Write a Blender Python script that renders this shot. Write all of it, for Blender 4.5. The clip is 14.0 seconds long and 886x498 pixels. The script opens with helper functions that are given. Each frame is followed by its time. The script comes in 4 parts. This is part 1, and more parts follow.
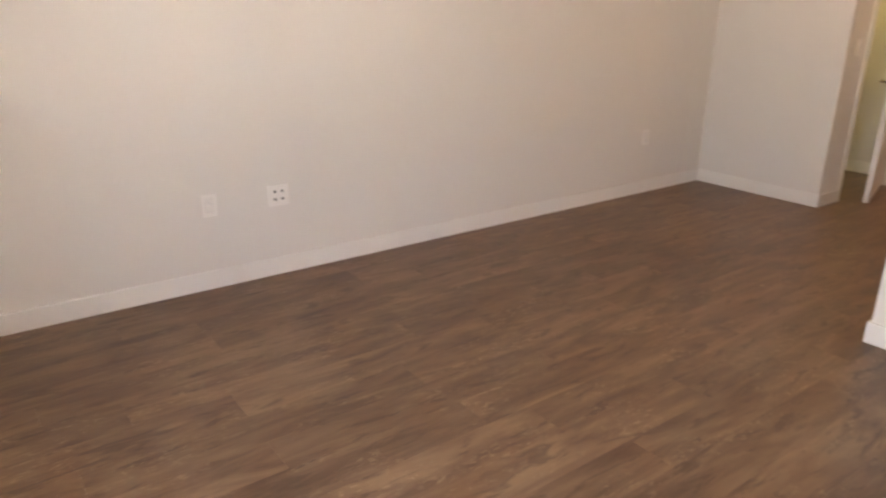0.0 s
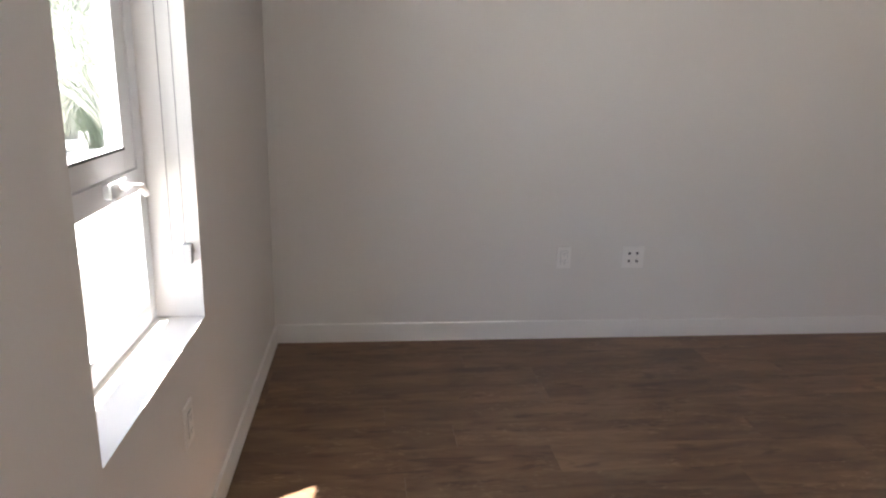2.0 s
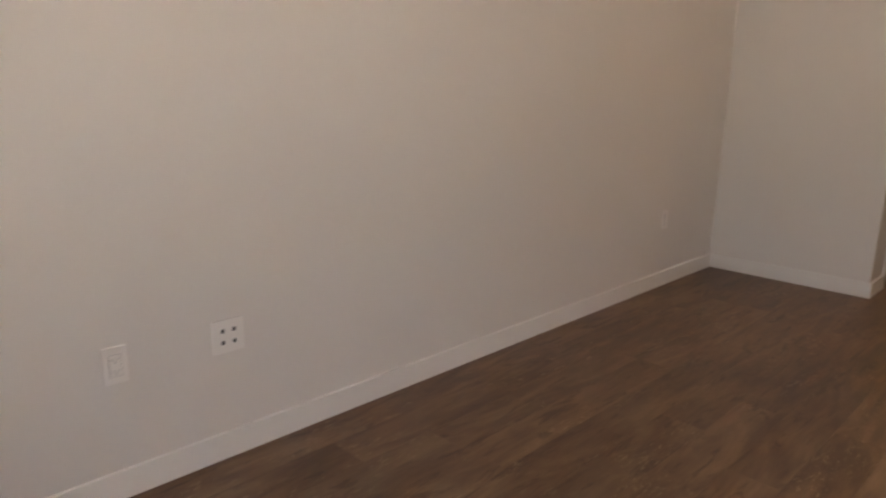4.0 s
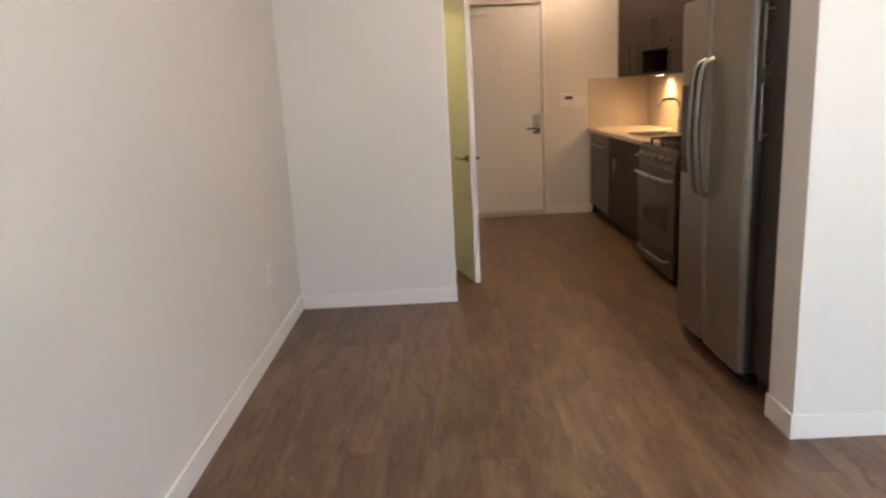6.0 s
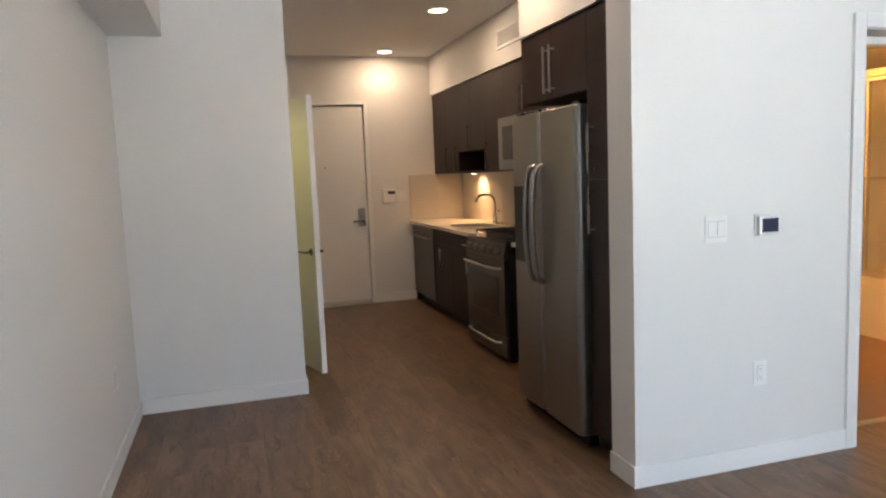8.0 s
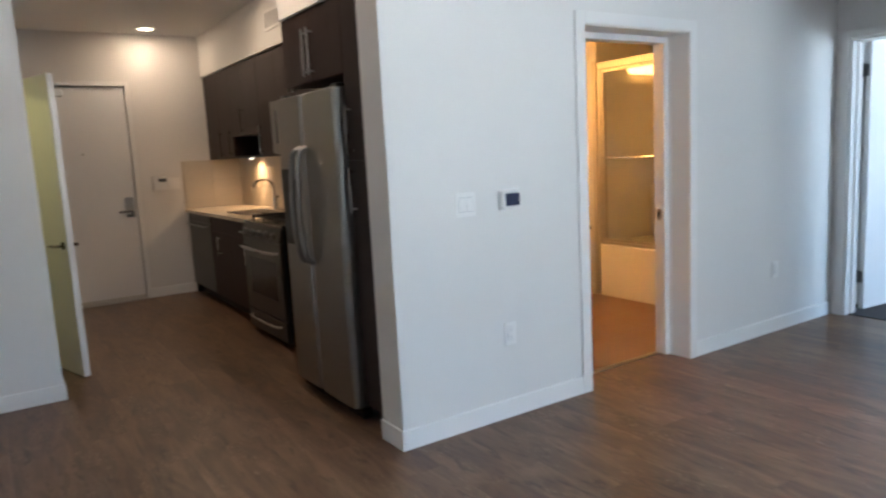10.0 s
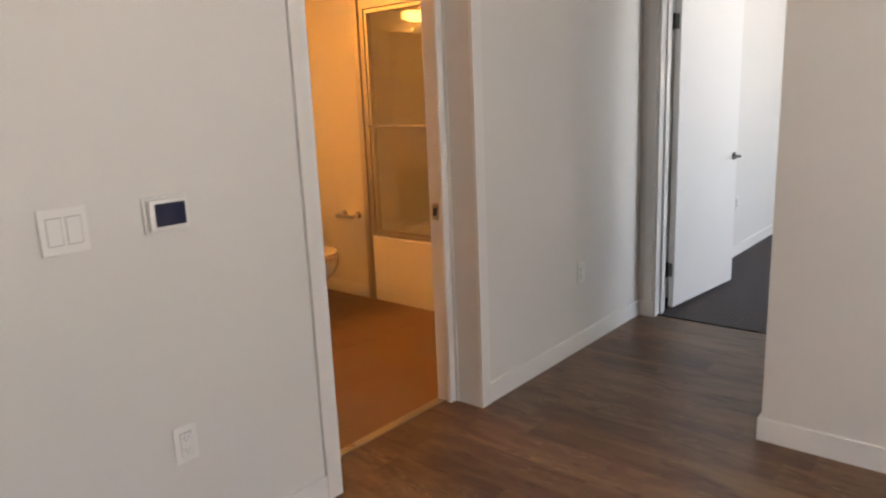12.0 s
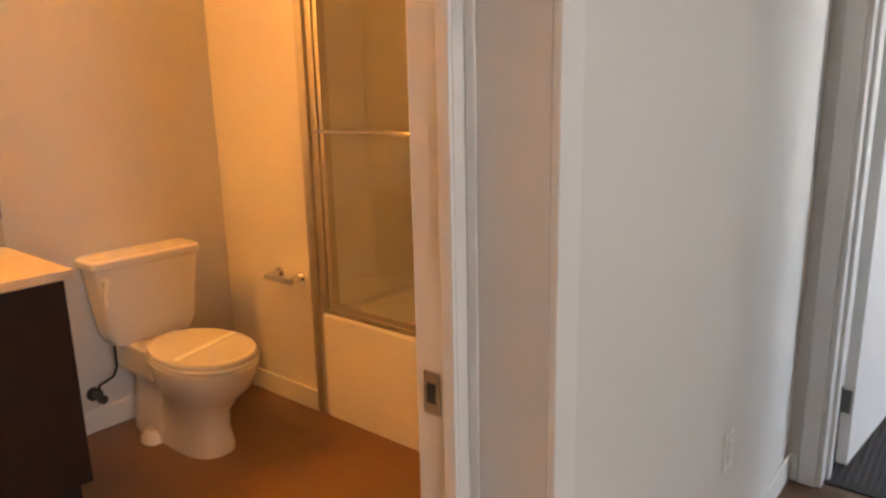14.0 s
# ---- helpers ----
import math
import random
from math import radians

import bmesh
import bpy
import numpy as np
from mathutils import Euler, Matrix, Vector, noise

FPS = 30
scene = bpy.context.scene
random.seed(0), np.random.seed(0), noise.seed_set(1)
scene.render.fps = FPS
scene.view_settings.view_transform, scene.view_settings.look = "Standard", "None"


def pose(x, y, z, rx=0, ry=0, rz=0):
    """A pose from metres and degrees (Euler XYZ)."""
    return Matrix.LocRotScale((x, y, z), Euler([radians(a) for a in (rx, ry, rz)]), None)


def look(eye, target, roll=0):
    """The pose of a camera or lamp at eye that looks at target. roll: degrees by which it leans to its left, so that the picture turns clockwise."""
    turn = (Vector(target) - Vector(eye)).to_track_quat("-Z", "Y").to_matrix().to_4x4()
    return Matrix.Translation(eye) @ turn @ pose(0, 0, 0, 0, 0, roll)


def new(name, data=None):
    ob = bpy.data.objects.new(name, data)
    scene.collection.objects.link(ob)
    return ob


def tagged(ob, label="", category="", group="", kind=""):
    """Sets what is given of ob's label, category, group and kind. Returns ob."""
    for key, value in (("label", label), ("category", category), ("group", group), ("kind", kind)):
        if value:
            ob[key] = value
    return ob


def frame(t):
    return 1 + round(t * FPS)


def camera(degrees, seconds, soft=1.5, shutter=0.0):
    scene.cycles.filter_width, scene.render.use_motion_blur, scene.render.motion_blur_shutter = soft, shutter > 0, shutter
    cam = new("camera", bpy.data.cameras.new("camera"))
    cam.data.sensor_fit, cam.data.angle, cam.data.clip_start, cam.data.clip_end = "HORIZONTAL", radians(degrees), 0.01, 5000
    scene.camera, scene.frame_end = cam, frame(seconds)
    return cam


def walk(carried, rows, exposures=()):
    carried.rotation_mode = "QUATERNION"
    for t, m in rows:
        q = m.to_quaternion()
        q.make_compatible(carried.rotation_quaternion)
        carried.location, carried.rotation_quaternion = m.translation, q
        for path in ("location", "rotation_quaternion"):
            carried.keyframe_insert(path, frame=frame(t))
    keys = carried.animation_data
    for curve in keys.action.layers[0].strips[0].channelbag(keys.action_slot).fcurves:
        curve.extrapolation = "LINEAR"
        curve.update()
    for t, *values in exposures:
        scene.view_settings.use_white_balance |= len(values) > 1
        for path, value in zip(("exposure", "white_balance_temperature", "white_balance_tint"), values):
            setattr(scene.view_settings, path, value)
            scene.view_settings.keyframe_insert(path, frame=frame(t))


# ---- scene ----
cam = camera(65.3, 14.0, soft=2.2, shutter=0.3)

PATH = [
    (0, (3.419, -3.198, 1.426), (1.899, -2.085, 0.754), 0.5),
    (0.5, (3.433, -3.15, 1.405), (1.688, -2.367, 0.808), 1.2),
    (1, (3.448, -3.101, 1.369), (1.543, -2.766, 0.862), 1.6),
    (1.5, (3.447, -3.128, 1.375), (1.521, -2.936, 0.87), 1.4),
    (2, (3.387, -3.161, 1.373), (1.462, -2.954, 0.873), 1.3),
    (2.5, (3.201, -3.177, 1.324), (1.333, -2.64, 0.854), 0.5),
    (2.7, (3.083, -3.151, 1.321), (1.241, -2.531, 0.849), 0.5),
    (5, (1.378, -2.64, 1.294), (0.73, -0.816, 0.788), -0.6),
    (5.5, (1.17, -2.548, 1.342), (0.853, -0.646, 0.812), -2.1),
    (6, (0.99, -2.446, 1.38), (0.98, -0.496, 0.936), -3.0),
    (6.5, (0.823, -2.459, 1.447), (1.152, -0.517, 1.103), -3.1),
    (7, (0.705, -2.504, 1.451), (1.184, -0.582, 1.177), -3.0),
    (9.3, (0.641, -2.747, 1.422), (1.356, -0.89, 1.221), -1.8),
    (9.5, (0.656, -2.763, 1.427), (1.444, -0.938, 1.211), -2.2),
    (10, (0.77, -2.745, 1.408), (1.855, -1.089, 1.125), -3.0),
    (10.5, (1.015, -2.617, 1.407), (2.247, -1.077, 1.071), -3.5),
    (11, (1.26, -2.404, 1.389), (2.609, -0.982, 0.99), -2.3),
    (11.5, (1.598, -2.131, 1.397), (3.071, -0.844, 0.975), -2.5),
    (12, (2.016, -1.85, 1.426), (3.504, -0.582, 1.003), -2.4),
    (12.5, (2.435, -1.505, 1.416), (3.94, -0.258, 0.994), -2.2),
    (13, (2.876, -1.186, 1.41), (4.404, 0.033, 0.988), -1.9),
    (13.5, (3.237, -0.836, 1.377), (4.738, 0.41, 0.937), -1.1),
    (14, (3.567, -0.501, 1.418), (5.069, 0.741, 0.969), -1.2),
]
walk(cam, [(t, look(e, g, r)) for t, e, g, r in PATH], exposures=[
    (0.0, 4.1, 8200, 21), (0.6, 3.9, 7800, 20), (1.0, 3.74, 7100, 18), (1.5, 3.28, 6900, 17), (2.0, 3.12, 6900, 16), (2.7, 3.16, 7200, 18), (5.0, 3.86, 8600, 21),
    (5.5, 4.16, 8100, 18), (6.0, 4.16, 7000, 13), (6.5, 4.14, 6600, 11), (7.1, 4.06, 6400, 10), (9.3, 3.7, 6000, 6), (10.0, 3.58, 5800, 6), (10.5, 3.42, 6300, 10), (11.0, 3.26, 7300, 15),
    (12.0, 3.12, 7900, 18), (13.0, 3.16, 7900, 18), (14.0, 3.4, 7800, 18)])

# ---- light ----
world = bpy.data.worlds.new("sky")
scene.world = world
world.use_nodes = True
wn = world.node_tree.nodes
sky = wn.new("ShaderNodeTexSky")
sky.sky_type, sky.sun_disc = "NISHITA", False
sky.sun_elevation, sky.sun_rotation = radians(73), radians(158)
wn["Background"].inputs[1].default_value = 0.09
world.node_tree.links.new(sky.outputs[0], wn["Background"].inputs[0])


def lamp(name, kind, where, target, power, colour, size=0.5, size_y=None, angle=None):
    d = bpy.data.lights.new(name, kind)
    d.energy, d.color = power, colour
    if kind == "AREA":
        d.shape = "RECTANGLE" if size_y else "DISK"
        d.size = size
        if size_y:
            d.size_y = size_y
    elif kind == "SUN":
        d.angle = radians(0.5)
    else:
        d.shadow_soft_size = size
    if angle:
        d.spot_size, d.spot_blend = radians(angle), 1.0
    ob = new(name, d)
    ob.matrix_world = look(where, target)
    return ob


lamp("sun", "SUN", (1.46, -2.6, 10.0), (0, 0, 0), 5.0, (1.0, 0.995, 0.985))
lamp("sky_window", "AREA", (2.45, -4.35, 1.75), (1.2, 0, 1.0), 4.0, (0.84, 0.92, 1.0), 2.9, 2.0)
# added fill behind an invented side opening, aimed to brighten the hall wall
lamp("added_side_fill", "AREA", (3.0, -4.05, 1.6), (5.6, 0, 1.1), 5.6, (0.74, 0.88, 1.0), 1.3, 1.8)
lamp("sky_bedroom", "AREA", (8.1, -4.1, 1.6), (6.2, 0, 1.0), 12.0, (0.60, 0.79, 1.0), 1.8, 1.6)
WARM = (1.0, 0.70, 0.46)
DOWNLIGHTS = [(2.02, 0.95), (2.34, 2.9), (2.30, 4.76)]
for (dx, dy), dp in zip(DOWNLIGHTS, (0.7, 0.6, 0.48)):
    lamp("downlight_lamp", "AREA", (dx, dy, 2.742), (dx, dy, 0), dp, WARM, 0.13)
lamp("puck_lamp", "SPOT", (3.13, 4.39, 1.415), (3.13, 4.40, 0), 2.7, (1.0, 0.57, 0.26), 0.03, angle=168)
lamp("closet_lamp", "POINT", (0.5, 2.75, 2.35), (0.5, 2.75, 0), 0.6, (1.0, 0.86, 0.36), 0.06)


# ---- materials ----
def mat(name, colour, rough=0.5, metal=0.0, grain=0.0, size=40.0, stain=0.0, stain_size=1.5, bump=0.0, bump_size=300.0,
        stretch=(1, 1, 1), glow=0.0, alpha=1.0, rough_var=0.0, rnd=0.0, coat=0.0):
    """A surface with grain and stains at two scales, fine relief and uneven gloss."""
    m = bpy.data.materials.new(name)
    m.use_nodes = True
    nt = m.node_tree
    p = nt.nodes["Principled BSDF"]
    p.inputs["Base Color"].default_value = (*colour, 1)
    p.inputs["Roughness"].default_value, p.inputs["Metallic"].default_value = rough, metal
    p.inputs["Coat Weight"].default_value = coat
    geo = nt.nodes.new("ShaderNodeNewGeometry")
    mp = nt.nodes.new("ShaderNodeMapping")
    mp.inputs["Scale"].default_value = stretch
    nt.links.new(geo.outputs["Position"], mp.inputs[0])

    def tex(scale, detail=4.0):
        n = nt.nodes.new("ShaderNodeTexNoise")
        n.inputs["Scale"].default_value, n.inputs["Detail"].default_value = scale, detail
        nt.links.new(mp.outputs[0], n.inputs["Vector"])
        return n.outputs["Fac"]

    def mathn(op, a, b):
        n = nt.nodes.new("ShaderNodeMath")
        n.operation = op
        for s, v in zip(n.inputs, (a, b)):
            if isinstance(v, (int, float)):
                s.default_value = v
            else:
                nt.links.new(v, s)
        return n.outputs[0]

    k = None
    for amount, scale in ((grain, size), (stain, stain_size)):
        if amount:
            t = mathn("MULTIPLY", mathn("SUBTRACT", tex(scale), 0.5), 2 * amount)
            k = t if k is None else mathn("ADD", k, t)
    if rnd:
        oi = nt.nodes.new("ShaderNodeObjectInfo")
        t = mathn("MULTIPLY", mathn("SUBTRACT", oi.outputs["Random"], 0.5), 2 * rnd)
        k = t if k is None else mathn("ADD", k, t)
    if k is not None:
        mul = nt.nodes.new("ShaderNodeVectorMath")
        mul.operation = "SCALE"
        mul.inputs[0].default_value = colour
        nt.links.new(mathn("ADD", k, 1.0), mul.inputs["Scale"])
        nt.links.new(mul.outputs[0], p.inputs["Base Color"])
    if rough_var:
        nt.links.new(mathn("ADD", mathn("MULTIPLY", mathn("SUBTRACT", tex(6.0), 0.5), 2 * rough_var), rough), p.inputs["Roughness"])
    if bump:
        b = nt.nodes.new("ShaderNodeBump")
        b.inputs["Strength"].default_value, b.inputs["Distance"].default_value = bump, 0.002
        nt.links.new(tex(bump_size, 2.0), b.inputs["Height"])
        nt.links.new(b.outputs[0], p.inputs["Normal"])
    if glow:
        p.inputs["Emission Color"].default_value, p.inputs["Emission Strength"].default_value = (*colour, 1), glow
    return m


def plank_material():
    """Vinyl plank: long grain along y, pale cerused flecks, a tone of its own for each plank."""
    m = mat("vinyl_plank", (0.15, 0.09, 0.055), 0.38)
    m.node_tree.nodes["Principled BSDF"].inputs["Specular IOR Level"].default_value = 0.36
    nt = m.node_tree
    n, l = nt.nodes, nt.links
    p = n["Principled BSDF"]
    geo, oi = n.new("ShaderNodeNewGeometry"), n.new("ShaderNodeObjectInfo")
    off = n.new("ShaderNodeVectorMath")
    off.operation = "MULTIPLY_ADD"
    off.inputs[1].default_value = (37.0, 11.0, 5.0)
    l.new(oi.outputs["Random"], off.inputs[0])
    l.new(geo.outputs["Position"], off.inputs[2])

    def noise_at(scale, detail, rough=0.6, distort=0.0):
        mp, t = n.new("ShaderNodeMapping"), n.new("ShaderNodeTexNoise")
        mp.inputs["Scale"].default_value = scale
        t.inputs["Scale"].default_value, t.inputs["Detail"].default_value = 1.0, detail
        t.inputs["Roughness"].default_value, t.inputs["Distortion"].default_value = rough, distort
        l.new(off.outputs[0], mp.inputs[0])
        l.new(mp.outputs[0], t.inputs["Vector"])
        return t.outputs["Fac"]

    broad, fine, patch = noise_at((9, 1.9, 1), 4, 0.55, 1.0), noise_at((55, 7.0, 1), 4, 0.6), noise_at((3.0, 1.0, 1), 2)

    def op(kind, a, b, c=None):
        m_ = n.new("ShaderNodeMath")
        m_.operation = kind
        for s_, v_ in zip(m_.inputs, (a, b, c)):
            if isinstance(v_, (int, float)):
                s_.default_value = v_
            elif v_ is not None:
                l.new(v_, s_)
        return m_.outputs[0]

    def step(v_, lo, hi, top):
        m_ = n.new("ShaderNodeMapRange")
        m_.interpolation_type = "SMOOTHSTEP"
        m_.inputs["From Min"].default_value, m_.inputs["From Max"].default_value, m_.inputs["To Max"].default_value = lo, hi, top
        l.new(v_, m_.inputs["Value"])
        return m_.outputs[0]

    def blend(fac, a, colour):
        m_ = n.new("ShaderNodeMix")
        m_.data_type = "RGBA"
        m_.inputs["B"].default_value = (*colour, 1)
        l.new(fac, m_.inputs["Factor"])
        l.new(a, m_.inputs["A"])
        return m_.outputs["Result"]

    ramp = n.new("ShaderNodeValToRGB")
    els = ramp.color_ramp.elements
    els[0].position, els[0].color = 0.38, (0.092, 0.049, 0.0285, 1)
    els[1].position, els[1].color = 0.62, (0.212, 0.132, 0.079, 1)
    e = els.new(0.5)
    e.color = (0.150, 0.085, 0.049, 1)
    l.new(op("MULTIPLY_ADD", fine, 0.16, op("MULTIPLY_ADD", patch, 0.26, op("MULTIPLY", broad, 0.58))), ramp.inputs[0])
    # dark dashes along the grain, pale cerused pores beside them
    dash = noise_at((21, 4.2, 1), 4, 0.6, 0.8)
    wood = blend(step(dash, 0.55, 0.68, 0.62), ramp.outputs[0], (0.056, 0.029, 0.018))
    pores = op("MULTIPLY", step(noise_at((75, 24, 1), 4, 0.7, 0.5), 0.52, 0.66, 0.55), step(noise_at((6.5, 2.2, 1), 3), 0.48, 0.62, 1.0))
    wood = blend(pores, wood, (0.31, 0.22, 0.14))
    mul = n.new("ShaderNodeVectorMath")
    mul.operation = "SCALE"
    l.new(wood, mul.inputs[0])
    l.new(op("MULTIPLY_ADD", oi.outputs["Random"], 0.20, 0.90), mul.inputs["Scale"])
    l.new(mul.outputs[0], p.inputs["Base Color"])
    b = n.new("ShaderNodeBump")
    b.inputs["Strength"].default_value, b.inputs["Distance"].default_value = 0.25, 0.002
    l.new(fine, b.inputs["Height"])
    l.new(b.outputs[0], p.inputs["Normal"])
    r = n.new("ShaderNodeMath")
    r.operation = "MULTIPLY_ADD"
    r.inputs[1].default_value, r.inputs[2].default_value = 0.16, 0.29
    l.new(broad, r.inputs[0])
    l.new(r.outputs[0], p.inputs["Roughness"])
    return m


def carpet_material():
    """Dark loop-pile carpet with narrow ribs."""
    m = mat("carpet", (0.06, 0.055, 0.056), 0.95)
    n, l = m.node_tree.nodes, m.node_tree.links
    p = n["Principled BSDF"]
    geo, w, t = n.new("ShaderNodeNewGeometry"), n.new("ShaderNodeTexWave"), n.new("ShaderNodeTexNoise")
    w.bands_direction = "Y"
    w.inputs["Scale"].default_value, w.inputs["Distortion"].default_value = 13.0, 0.5
    w.inputs["Detail Scale"].default_value = 9.0
    t.inputs["Scale"].default_value = 350.0
    l.new(geo.outputs["Position"], w.inputs["Vector"])
    l.new(geo.outputs["Position"], t.inputs["Vector"])
    add = n.new("ShaderNodeMath")
    add.operation = "MULTIPLY_ADD"
    add.inputs[1].default_value = 0.9
    l.new(w.outputs["Fac"], add.inputs[0])
    tm = n.new("ShaderNodeMath")
    tm.operation = "MULTIPLY"
    tm.inputs[1].default_value = 0.35
    l.new(t.outputs["Fac"], tm.inputs[0])
    l.new(tm.outputs[0], add.inputs[2])
    ramp = n.new("ShaderNodeValToRGB")
    ramp.color_ramp.elements[0].position, ramp.color_ramp.elements[0].color = 0.2, (0.038, 0.032, 0.034, 1)
    ramp.color_ramp.elements[1].position, ramp.color_ramp.elements[1].color = 1.0, (0.066, 0.056, 0.060, 1)
    l.new(add.outputs[0], ramp.inputs[0])
    l.new(ramp.outputs[0], p.inputs["Base Color"])
    b = n.new("ShaderNodeBump")
    b.inputs["Strength"].default_value, b.inputs["Distance"].default_value = 0.8, 0.004
    l.new(add.outputs[0], b.inputs["Height"])
    l.new(b.outputs[0], p.inputs["Normal"])
    return m


def glass_material(name, tint, strength):
    """Thin clear pane: mostly lets light through, with a gloss that grows at a glance."""
    m = bpy.data.materials.new(name)
    m.use_nodes = True
    n, l = m.node_tree.nodes, m.node_tree.links
    n.remove(n["Principled BSDF"])
    tr, gl, mx, fr = (n.new("ShaderNodeBsdf" + "Transparent"), n.new("ShaderNodeBsdfGlossy"), n.new("ShaderNodeMixShader"), n.new("ShaderNodeLayerWeight"))
    tr.inputs[0].default_value, gl.inputs["Roughness"].default_value = (*tint, 1), 0.03
    fr.inputs["Blend"].default_value = 0.5
    pw, ma = n.new("ShaderNodeMath"), n.new("ShaderNodeMath")
    pw.operation, ma.operation = "POWER", "MULTIPLY_ADD"
    pw.inputs[1].default_value, ma.inputs[1].default_value, ma.inputs[2].default_value = 4.0, 0.6, strength
    l.new(fr.outputs["Facing"], pw.inputs[0])
    l.new(pw.outputs[0], ma.inputs[0])
    l.new(ma.outputs[0], mx.inputs[0])
    l.new(tr.outputs[0], mx.inputs[1])
    l.new(gl.outputs[0], mx.inputs[2])
    l.new(mx.outputs[0], n["Material Output"].inputs[0])
    return m


PAINT = mat("wall_paint", (0.72, 0.70, 0.675), 0.62, grain=0.012, size=90, stain=0.018, stain_size=1.3, bump=0.12, bump_size=260)
CEIL = mat("ceiling_paint", (0.78, 0.77, 0.75), 0.8, stain=0.02, bump=0.2, bump_size=180)
TRIM = mat("trim_paint", (0.765, 0.75, 0.73), 0.36, stain=0.02, stain_size=3, grain=0.01, rough_var=0.06, bump=0.04, bump_size=60)
BASE = mat("baseboard_paint", (0.795, 0.785, 0.765), 0.36, stain=0.02, stain_size=3, grain=0.01, rough_var=0.06, bump=0.04, bump_size=60)
DOORP = mat("door_paint", (0.79, 0.78, 0.77), 0.42, stain=0.02, stain_size=2, rough_var=0.05, bump=0.05, bump_size=140)
PLANK = plank_material()
CARPET = carpet_material()
SUB = mat("subfloor", (0.05, 0.035, 0.025), 0.9, grain=0.2)
BATHTILE = mat("bath_tile", (0.215, 0.116, 0.064), 0.34, grain=0.06, size=55, stain=0.08, stain_size=3, bump=0.06, rough_var=0.08, rnd=0.03)
GROUT = mat("grout", (0.22, 0.165, 0.11), 0.9, grain=0.1)
ESP = mat("espresso_wood", (0.029, 0.0168, 0.0148), 0.5, grain=0.16, size=9, stain=0.15, stain_size=2, stretch=(9, 9, 0.6), bump=0.08, bump_size=30, rough_var=0.05)
ESP.node_tree.nodes["Principled BSDF"].inputs["Specular IOR Level"].default_value = 0.22
# darker cabinet colour with the shade of recesses painted in
ESPSHADE = mat("cabinet_recess_shade", (0.012, 0.010, 0.010), 0.7, grain=0.1)
STEEL = mat("brushed_steel", (0.28, 0.27, 0.255), 0.30, 1.0, grain=0.05, size=6, stretch=(1, 1, 90), stain=0.04, bump=0.05, bump_size=8, rough_var=0.06)
STEELD = mat("dark_steel", (0.11, 0.105, 0.10), 0.36, 1.0, grain=0.05, size=6, stretch=(1, 90, 1), rough_var=0.06)
SATIN = mat("satin_aluminium", (0.62, 0.59, 0.54), 0.5, 1.0, rough_var=0.05, grain=0.04, size=8, stretch=(1, 1, 60))
CHROME = mat("chrome", (0.75, 0.74, 0.72), 0.14, 1.0, rough_var=0.04)
DARKNICKEL = mat("dark_nickel", (0.20, 0.19, 0.18), 0.24, 1.0, rough_var=0.05)
NICKEL = mat("satin_nickel", (0.46, 0.44, 0.41), 0.28, 1.0, rough_var=0.05)
BLACK = mat("black_enamel", (0.012, 0.012, 0.013), 0.22, grain=0.1, rough_var=0.08)
IRON = mat("cast_iron", (0.02, 0.02, 0.02), 0.65, grain=0.2, size=200, bump=0.3)
GREYP = mat("grey_plastic", (0.10, 0.10, 0.105), 0.5, grain=0.05)
QUARTZ = mat("quartz_top", (0.62, 0.55, 0.45), 0.22, grain=0.16, size=160, stain=0.05, stain_size=6, rough_var=0.04)
SPLASH = mat("splash_tile", (0.56, 0.50, 0.42), 0.30, grain=0.04, size=30, stain=0.04, stain_size=4, rough_var=0.06, rnd=0.03)
PLATE = mat("plate_plastic", (0.80, 0.785, 0.765), 0.35, stain=0.02)
SLOT = mat("dark_slot", (0.03, 0.03, 0.03), 0.6, grain=0.05)
SCREEN = mat("lcd_screen", (0.016, 0.021, 0.055), 0.15, stain=0.2, stain_size=25)
SPLASHG = mat("splash_grout", (0.50, 0.445, 0.37), 0.8, grain=0.08)
GREYL = mat("pale_grey_plastic", (0.42, 0.42, 0.43), 0.5, grain=0.04)
PORCELAIN = mat("porcelain", (0.78, 0.76, 0.72), 0.10, stain=0.01, coat=0.5, rough_var=0.02)
ACRYL = mat("tub_acrylic", (0.87, 0.86, 0.83), 0.20, stain=0.015, rough_var=0.04)
PAPER = mat("paper_strip", (0.72, 0.76, 0.74), 0.8, grain=0.1, size=60)
VINYL = mat("vinyl_frame", (0.80, 0.81, 0.82), 0.40, stain=0.02, rough_var=0.05)
MIRROR = mat("mirror_silver", (0.86, 0.86, 0.85), 0.03, 1.0, rough_var=0.01)
GLASS = glass_material("window_glass", (0.96, 0.98, 0.97), 0.04)
SHOWERG = glass_material("shower_glass", (0.985, 0.99, 0.98), 0.055)
LIT = mat("lit_diffuser", (1.0, 0.80, 0.56), 0.5, glow=1.5)
LITV = mat("lit_vanity_glass", (1.0, 0.43, 0.09), 0.5, glow=8.0)
LEAF = mat("leaf_green", (0.13, 0.18, 0.11), 0.5, grain=0.2, size=20, rnd=0.2)
# pale leaf copy with the sun's brightness on the blades put into its colour
SUNLIT_LEAF = mat("sunlit_blades", (0.40, 0.42, 0.36), 0.55, grain=0.25, size=20, rnd=0.15)
# dark colour stands in for the shaded background behind the sunlit blades
SHADE = mat("shaded_backdrop", (0.10, 0.10, 0.095), 0.9, grain=0.4, size=6, stain=0.4, stain_size=1.2, bump=0.6, bump_size=20)
SOIL = mat("soil_gravel", (0.66, 0.64, 0.60), 0.95, grain=0.3, size=60, stain=0.2, bump=0.6, bump_size=50)
